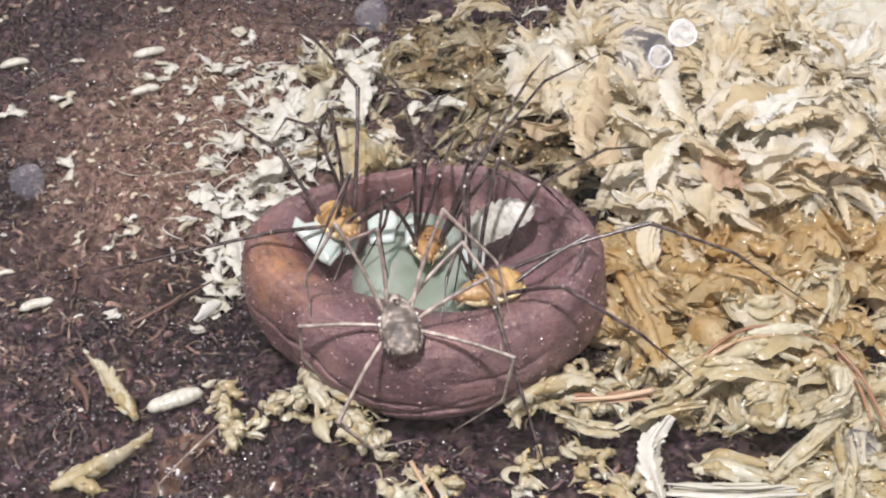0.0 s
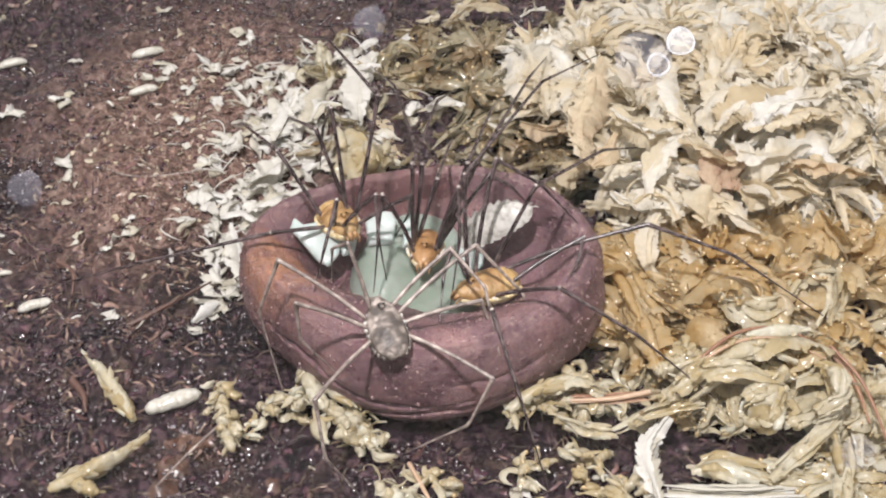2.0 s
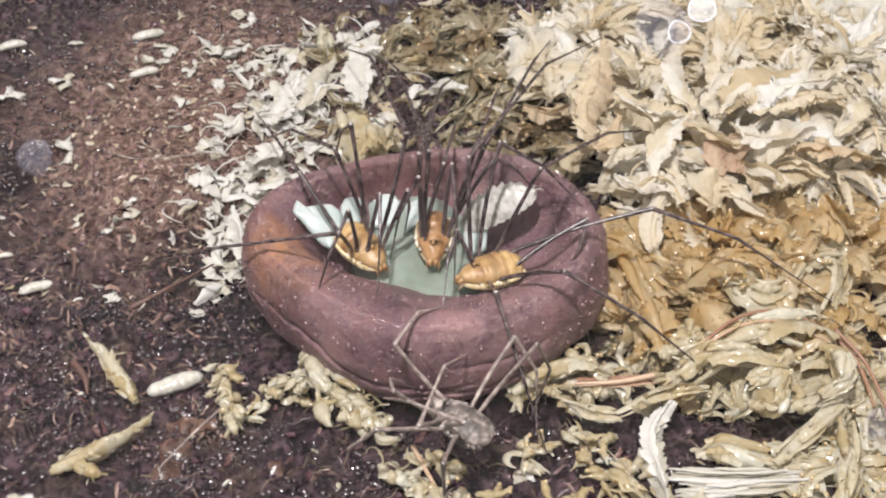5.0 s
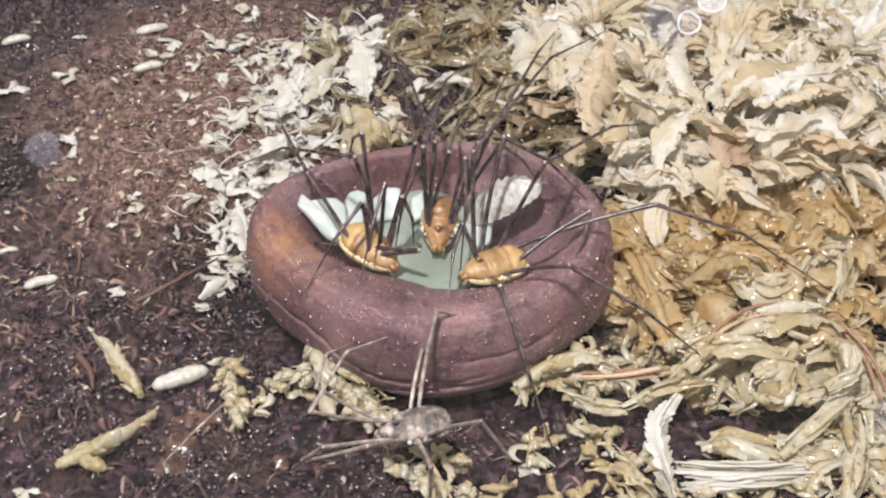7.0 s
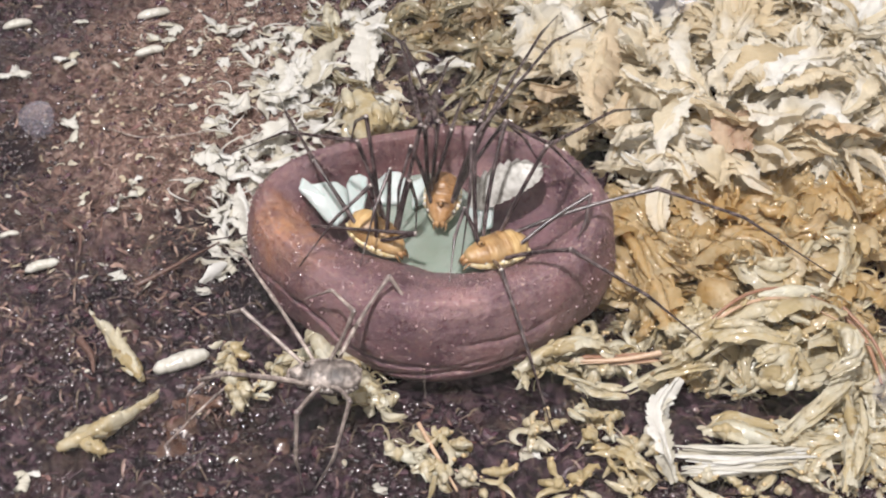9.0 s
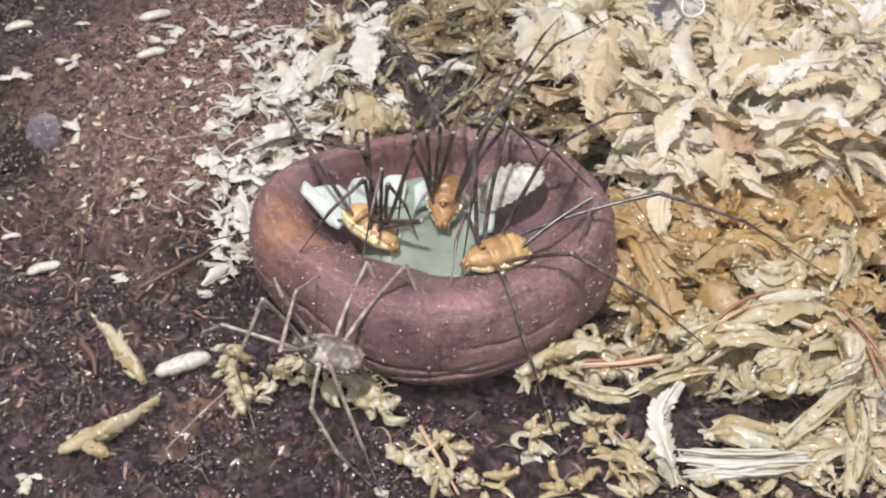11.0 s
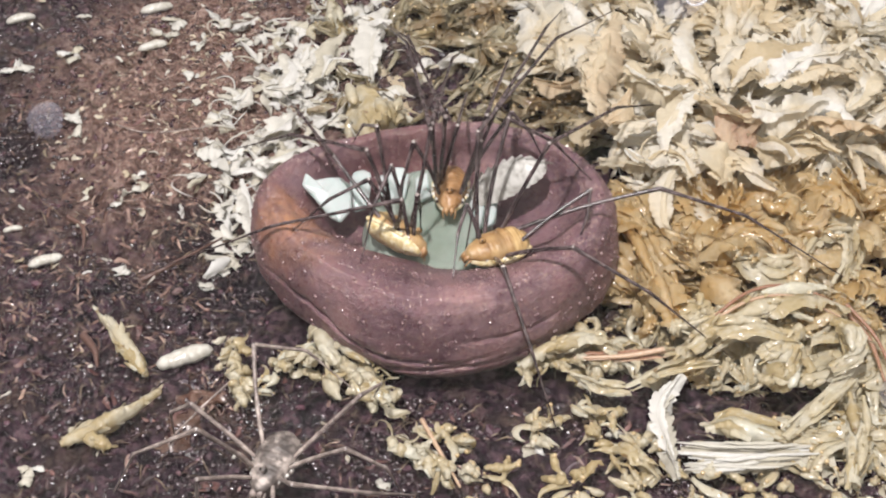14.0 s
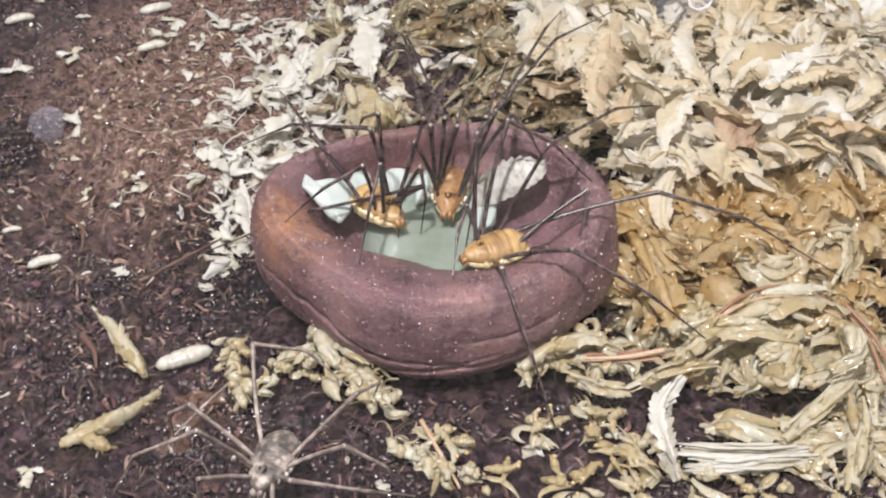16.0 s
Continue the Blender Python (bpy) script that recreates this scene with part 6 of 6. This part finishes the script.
def add_leg(thing, rows, hip, ref, knee, feet, skin, thick, lengths=None):
    """One leg: a femur part and a lower leg under it; both follow the trunk while the foot stays on its keyed places."""
    hip_w = body_pose(rows, ref) @ Vector(hip)
    foot_w = Vector(at_time(feet, ref))
    l1, l2 = lengths or ((Vector(knee) - hip_w).length, (foot_w - Vector(knee)).length)
    s = np.linspace(0, 1, 12)
    c = np.column_stack([s * l1, 0 * s, np.sin(s * np.pi) * l1 * 0.03])
    v, f = tube(c, np.array((0.75, 1.0, 1.05, 0.95, 0.9, 1.15)) * thick, 7)
    femur = solid("leg", v, f, skin, thing)
    v, f = ball((l1, 0, 0), thick * 1.08, 6)
    solid("knee", v, f, KNEE, femur, "pale knee joint")
    s = np.linspace(0, 1, 22)
    bend = np.where(s < 0.42, s / 0.42, (1 - s) / 0.58)
    c = np.column_stack([s * l2, 0 * s, bend * l2 * (0.13 if lengths else 0.06)])
    v, f = tube(c, np.array((1.15, 0.85, 0.8, 0.75, 0.85, 0.5, 0.42, 0.36, 0.3, 0.24)) * thick, 7)
    lower = solid("lower_leg", v, f, skin, femur)
    keys = ([], [])
    for t in TIMES:
        bp = body_pose(rows, t)
        h = bp @ Vector(hip)
        ft = Vector(at_time(feet, t))
        hint = Vector(knee) + (h - hip_w) * 0.6 if knee else (h + ft) / 2 + (h - bp.translation) * 3.0 + Vector((0, 0, 6))
        k = find_knee(h, ft, l1, l2, hint)
        up = (k - (h + ft) / 2).normalized()
        mf = matrix_between(h, k, up)
        ml = matrix_between(k, k + (ft - k).normalized() * l2, up)
        fs = bp.inverted() @ mf
        keys[0].append((t, in_metres(fs)))
        keys[1].append((t, in_metres(mf.inverted() @ ml)))
    MOVES.append((femur, keys[0]))
    MOVES.append((lower, keys[1]))


def add_trunk(thing, rows):
    MOVES.append((thing, [(t, in_metres(body_pose(rows, t))) for t in TIMES]))


# the left orange one, which wanders along the rim
B_ROWS = [(0.0, (-10.1, 5.2, 13.4), -62, 16, 0), (1.0, (-10.1, 6.0, 13.4), -62, 16, 0), (2.0, (-9.9, 5.4, 13.4), -62, 14, 0), (3.0, (-9.0, 3.2, 12.8), -74, 10, 0), (3.5, (-8.4, 1.3, 12.6), -72, 8, 0),
          (4.0, (-7.5, -0.1, 12.0), -60, 0, 0), (6.5, (-6.9, -1.5, 11.5), -42, -5, 0), (7.5, (-6.8, -1.5, 11.5), -42, -5, 0), (9.0, (-6.1, -2.0, 11.5), -42, -5, 0), (11.5, (-7.3, 0.2, 11.5), -44, -5, -42),
          (12.5, (-6.9, -0.2, 11.5), -40, -5, -50), (13.0, (-5.0, -1.7, 11.5), -34, -5, -62), (14.5, (-3.8, -3.3, 11.5), -34, -5, -62), (15.5, (-4.0, -3.8, 11.5), -30, -5, -62), (16.0, (-6.4, 1.8, 12.0), -50, 5, -10)]
b_man = harvestman("orange long-legged harvestman feeding on jelly beside the rim", ORANGE, CREAM, DARKLEG, 8.2, 4.4, 3.7, HONEY)
add_trunk(b_man, B_ROWS)
for k, ref, knee, feet in (
        (7, 0.0, (-17.4, 9.4, 21.0), [(0, (-32.2, 41.1, 2.0)), (4.0, (-27.0, 40.6, 2.0)), (6.5, (-22.6, 38.8, 2.0)), (16, (-23.0, 39.0, 2.0))]),
        (6, 0.0, (-17.6, 0.1, 16.0), [(0, (-52.9, 4.9, 1.0)), (2, (-52.9, 4.9, 1.0)), (3.5, (-47.1, 4.5, 1.0)), (4.0, (-47.1, 4.5, 1.0)), (6.5, (-34.4, 7.0, 1.0)), (12, (-34.4, 7.0, 1.0)), (12.5, (-35.9, 1.8, 1.0)), (16, (-36.3, 0.7, 1.0))]),
        (3, 9.0, (-6.9, 0.1, 27.0), [(0, (-13.8, 16.5, 12.5)), (3.5, (-12.6, 16.9, 12.5)), (6.5, (-10.2, 12.3, 13.0)), (16, (-10.2, 12.3, 13.0))]),
        (2, 9.0, (-8.0, -0.4, 24.0), [(0, (-22.4, 35.5, 3.0)), (4, (-20.5, 36.4, 3.0)), (6.5, (-28.2, 23.4, 3.0)), (16, (-28.2, 23.4, 3.0))]),
        (1, 9.0, (-0.9, -1.5, 27.0), [(0, (-30.9, 70.9, 2.0)), (4, (-20.2, 59.7, 2.0)), (6.5, (-9.4, 57.4, 2.0)), (16, (-9.4, 57.9, 2.0))]),
        (0, 9.0, (-2.2, -2.5, 20.0), [(0, (-4.1, 6.7, 9.5)), (4, (-3.0, 6.1, 9.5)), (6.5, (-1.8, -0.3, 9.5)), (16, (-1.5, -0.3, 9.5))]),
        (4, 9.0, (-4.5, -0.5, 20.0), [(0, (-7.3, 1.0, 10.0)), (4, (-3.5, -11.1, 13.0)), (6.5, (-7.6, -8.8, 13.0)), (16, (-8.2, -9.3, 13.0))]),
        (5, 9.0, (-6.6, -3.4, 20.0), [(0, (-13.2, -3.3, 13.0)), (4, (-11.8, -10.8, 10.0)), (6.5, (-13.8, -10.5, 12.0)), (16, (-17.4, -2.5, 13.0))])):
    add_leg(b_man, B_ROWS, hip_of(k, 8.8), ref, knee, feet, DARKLEG, 0.26)

# the one in the middle, facing out of the dish
C_ROWS = [(0.0, (0.7, 2.0, 12.5), -92, 20, 0), (1.5, (0.7, 1.3, 12.5), -95, 20, 0), (2.5, (0.4, 1.2, 12.5), -92, 8, 0), (3.5, (0.3, 0.2, 12.0), -90, -5, 0), (4.0, (1.1, 0.1, 12.0), -90, -10, 0), (6.5, (1.2, 1.9, 12.0), -94, -15, 0), (9.0, (1.4, 3.2, 12.5), -95, -15, 0), (12.5, (1.6, 4.0, 12.5), -95, -12, 0), (14.5, (2.1, 4.2, 12.5), -92, 0, 0), (16.0, (1.9, 4.0, 12.5), -95, -10, 0)]
c_man = harvestman("brown long-legged harvestman facing out on pale green jelly", BROWN, CREAM, DARKLEG, 7.2, 4.0, 3.3)
add_trunk(c_man, C_ROWS)
for k, knee, feet in (
        (0, (4.8, 1.6, 22.0), (3.5, -5.2, 9.5)), (1, (5.7, 3.2, 24.0), (11.8, 47.2, 3.0)), (2, (6.9, 5.6, 23.0), (21.8, 61.3, 4.0)), (3, (8.9, 8.5, 20.0), (13.8, 9.3, 12.0)),
        (4, (-2.1, 1.1, 22.0), (-4.1, -1.4, 10.0)), (5, (-0.5, 0.8, 25.0), (5.5, 49.5, 3.0)), (6, (0.9, 3.2, 24.0), (-9.6, 58.2, 2.0)), (7, (2.5, 5.5, 21.0), (4.4, 37.1, 3.0))):
    add_leg(c_man, C_ROWS, hip_of(k, 6.4), 9.0, knee, [(0.0, feet)], DARKLEG, 0.26)

# the right orange one, which stays
D_ROWS = [(0.0, (7.9, -5.0, 12.0), 206, 4, 0), (1.5, (7.7, -4.6, 12.0), 203, 4, 0), (3.5, (7.8, -4.7, 12.0), 203, 4, 0), (7.0, (7.5, -5.1, 12.0), 206, 4, 0), (9.0, (7.5, -5.2, 12.0), 206, 4, 0), (12.5, (7.4, -5.2, 12.0), 206, 4, 0), (16.0, (7.0, -5.5, 12.0), 206, 4, 0)]
d_man = harvestman("orange long-legged harvestman resting against the dish rim", ORANGE, CREAM, DARKLEG, 8.2, 4.4, 3.5, HONEY)
add_trunk(d_man, D_ROWS)
for k, knee, feet in (
        (7, (12.9, -1.4, 24.0), (32.5, 30.3, 6.0)), (6, (25.9, -1.5, 18.0), (48.1, -5.0, 7.0)), (5, (8.6, 3.2, 24.0), (20.3, 4.5, 12.0)), (4, (5.1, 0.6, 24.0), (30.2, 53.8, 8.0)),
        (0, (3.9, -3.8, 17.0), (2.2, -11.5, 13.0)), (1, (7.8, -12.7, 16.0), (14.1, -25.5, 1.0)), (2, (15.2, -11.6, 18.0), (33.8, -15.1, 4.0)), (3, (18.3, -1.4, 17.0), (16.1, -5.9, 12.0))):
    add_leg(d_man, D_ROWS, hip_of(k, 7.9), 9.0, knee, [(0.0, feet)], DARKLEG, 0.26)


# the grey one, which climbs down over the rim and walks off across the soil
A_ROWS = [(0.0, (-2.3, -14.3, 15.4), 100, 10, 0), (0.5, (-3.2, -16.2, 15.2), 102, 14, 0), (1.0, (-3.2, -15.4, 15.2), 102, 14, 0), (1.5, (-3.5, -15.0, 15.2), 108, 14, 0), (2.0, (-3.6, -14.4, 15.2), 108, 14, 0), (2.5, (-2.7, -18.2, 13.6), 104, 18, 0), (3.0, (-2.7, -20.7, 11.0), 100, 20, 0), (3.5, (0.8, -22.7, 9.0), 108, 12, 0), (4.0, (4.9, -24.3, 8.0), 112, 8, 0),
          (5.0, (4.0, -23.8, 8.0), 140, 5, 0), (6.0, (2.5, -23.3, 7.5), 172, 2, 0), (6.5, (1.5, -23.2, 7.5), 184, 0, 0), (7.0, (-1.5, -25.0, 7.5), 196, 0, 0), (7.5, (-3.5, -24.4, 7.5), 186, 0, 0), (8.0, (-7.6, -24.0, 8.0), 180, 0, 0), (8.5, (-10.4, -23.2, 8.0), 180, 0, 0), (9.0, (-11.1, -21.1, 8.5), 174, 0, 0), (10.0, (-11.3, -19.3, 9.0), 168, 2, 0),
          (11.5, (-11.0, -17.3, 9.5), 152, 4, 0), (12.0, (-10.7, -18.0, 9.5), 150, 4, 0), (12.5, (-10.1, -28.7, 8.0), 206, 0, 0), (13.0, (-13.7, -30.3, 7.5), 214, 0, 0), (13.5, (-16.0, -31.3, 6.5), 232, 0, 0), (14.0, (-16.2, -31.2, 5.8), 250, 0, 0), (16.0, (-16.3, -30.9, 5.8), 252, 0, 0)]
a_man = harvestman("mottled grey long-legged harvestman walking over the soil", GREYSKIN, GREYSKIN, PALELEG, 8.0, 4.2, 2.9)
add_trunk(a_man, A_ROWS)


A_STEPS = (0.0, 1.5, 2.0, 2.5, 4.0, 6.5, 7.5, 8.5, 9.0, 11.5, 12.0, 12.5, 14.0)
for k, l1, l2, feet in (
        (0, 9.5, 13, ((-10.1, -5.6, 13.4), (-10.1, -5.6, 13.4), (-10.1, -5.6, 13.4), (-8.4, -12.5, 10.0), (4.7, -12.9, 10.0), (-9.5, -24.8, 0.5), (-16.0, -25.5, 0.5), (-21.0, -24.1, 0.5), (-27.0, -21.6, 0.5), (-25.6, -7.5, 0.6), (-25.6, -7.5, 0.6), (-22.0, -26.9, 0.5), (-13.9, -32.9, 0.5))),
        (1, 12, 20, ((-12.2, -11.0, 6.0), (-12.1, -11.8, 12.0), (-16.3, -10.7, 1.0), (-13.7, -10.3, 1.0), (-0.4, -15.0, 8.0), (-10.5, -22.8, 0.5), (-17.0, -26.1, 0.5), (-20.7, -23.6, 0.5), (-23.9, -16.3, 0.5), (-18.4, -23.4, 0.5), (-18.4, -23.4, 0.5), (-17.7, -30.4, 0.5), (-1.7, -31.3, 0.5))),
        (2, 9.5, 13, ((-9.7, -12.7, 2.0), (-8.8, -14.9, 8.0), (-9.0, -14.8, 8.0), (-7.8, -14.6, 1.0), (-13.5, -21.0, 0.5), (-0.1, -29.0, 0.5), (-1.1, -29.8, 0.5), (-11.8, -29.7, 0.5), (-13.1, -30.3, 0.5), (-4.5, -29.0, 0.5), (-4.5, -29.0, 0.5), (-6.9, -31.1, 0.5), (-2.9, -31.4, 0.5))),
        (3, 11.5, 16, ((0.1, -17.8, 0.5), (-6.1, -26.1, 0.5), (-6.3, -25.8, 0.5), (-4.0, -24.6, 0.5), (-0.5, -26.6, 0.5), (9.1, -27.2, 0.5), (6.9, -28.5, 0.5), (-11.1, -30.0, 0.5), (-12.3, -30.6, 0.5), (-3.5, -29.9, 0.5), (-3.5, -29.9, 0.5), (-5.0, -29.3, 0.5), (-6.7, -19.0, 1.5))),
        (4, 9.5, 13, ((8.8, -15.2, 11.5), (8.8, -15.2, 11.5), (8.8, -15.2, 11.5), (2.9, -10.2, 13.0), (9.9, -5.0, 13.5), (-3.6, -16.2, 8.0), (-10.7, -10.0, 9.0), (-22.1, -11.3, 1.0), (-23.2, -8.9, 1.0), (-15.1, -8.3, 12.0), (-15.1, -8.3, 12.0), (-14.8, -13.2, 2.0), (-20.8, -32.9, 0.5))),
        (5, 12, 20, ((11.2, -12.3, 8.0), (14.4, -11.2, 2.0), (14.3, -10.9, 2.0), (14.2, -9.5, 2.0), (10.4, -13.3, 6.0), (0.3, -12.7, 11.0), (-2.4, -11.9, 8.0), (-31.6, -0.7, 1.0), (-26.6, 7.2, 1.0), (-7.7, -9.5, 13.0), (-7.7, -9.5, 13.0), (-29.5, -1.6, 1.0), (-33.6, -31.2, 0.5))),
        (6, 9.5, 13, ((7.3, -12.9, 7.0), (7.1, -12.8, 3.0), (6.9, -12.5, 3.0), (6.8, -12.1, 3.0), (15.2, -25.7, 0.5), (8.7, -11.5, 3.0), (8.5, -12.9, 2.0), (-7.7, -12.9, 9.0), (-14.1, -11.2, 10.0), (-3.1, -15.2, 1.0), (-3.1, -15.2, 1.0), (-3.5, -13.9, 2.0), (-28.1, -24.5, 0.5))),
        (7, 11.5, 16, ((3.4, -16.9, 0.5), (-1.3, -19.9, 0.5), (-1.5, -19.6, 0.5), (1.0, -19.2, 0.5), (13.9, -22.3, 0.5), (9.2, -12.1, 3.0), (9.0, -13.2, 2.0), (-0.7, -16.1, 2.0), (-0.5, -18.0, 1.0), (-2.6, -14.6, 1.0), (-2.6, -14.6, 1.0), (1.2, -17.3, 1.0), (-7.7, -18.6, 1.0)))):
    add_leg(a_man, A_ROWS, hip_of(k, 9.2), 9.0, None, list(zip(A_STEPS, feet)), PALELEG, 0.24, (l1, l2))


# ---- white woodlouse ----
def build_woodlouse():
    thing = tagged(new("woodlouse"), "white ribbed woodlouse resting on the dish's inner wall", "woodlouse")
    L, W, H = 9.4, 4.4, 2.5
    for i in range(9):
        u, w = np.meshgrid(np.linspace(0, 1, 6), np.linspace(-0.15, np.pi + 0.15, 16), indexing="ij")
        x = (-0.5 + (i + u * 1.35) / 9.0) * L
        env = np.sqrt(np.clip(1 - np.abs(2 * x / (L * 1.06)) ** 2.5, 0.02, 1)) * (1 + 0.34 * u)
        v = np.stack([x, np.cos(w) * env * W / 2, np.sin(w) * env * H - 0.25], -1).reshape(-1, 3)
        solid("plate", v, grid_faces(6, 16), WHITELOUSE, thing)
    v, f = ball((L * 0.48, 0, 0.3), (0.8, 1.1, 0.7))
    solid("head", v, f, WHITELOUSE, thing)
    for sy in (-1, 1):
        c = smooth_line(((L * 0.52, sy * 0.6, 0.4), (L * 0.58, sy * 1.0, 0.5), (L * 0.62, sy * 1.4, 0.2)), 10)
        v, f = tube(c, (0.14, 0.12, 0.05), 5)
        solid("antenna", v, f, WHITELOUSE, thing)
    x, y, z = (8.9, 5.2, 12.4)
    thing.matrix_basis = in_metres(pose(x, y, z, -30, -16, 22))
    return thing


build_woodlouse()


def motions():
    for thing, rows in MOVES:
        walk(thing, rows)


motions()
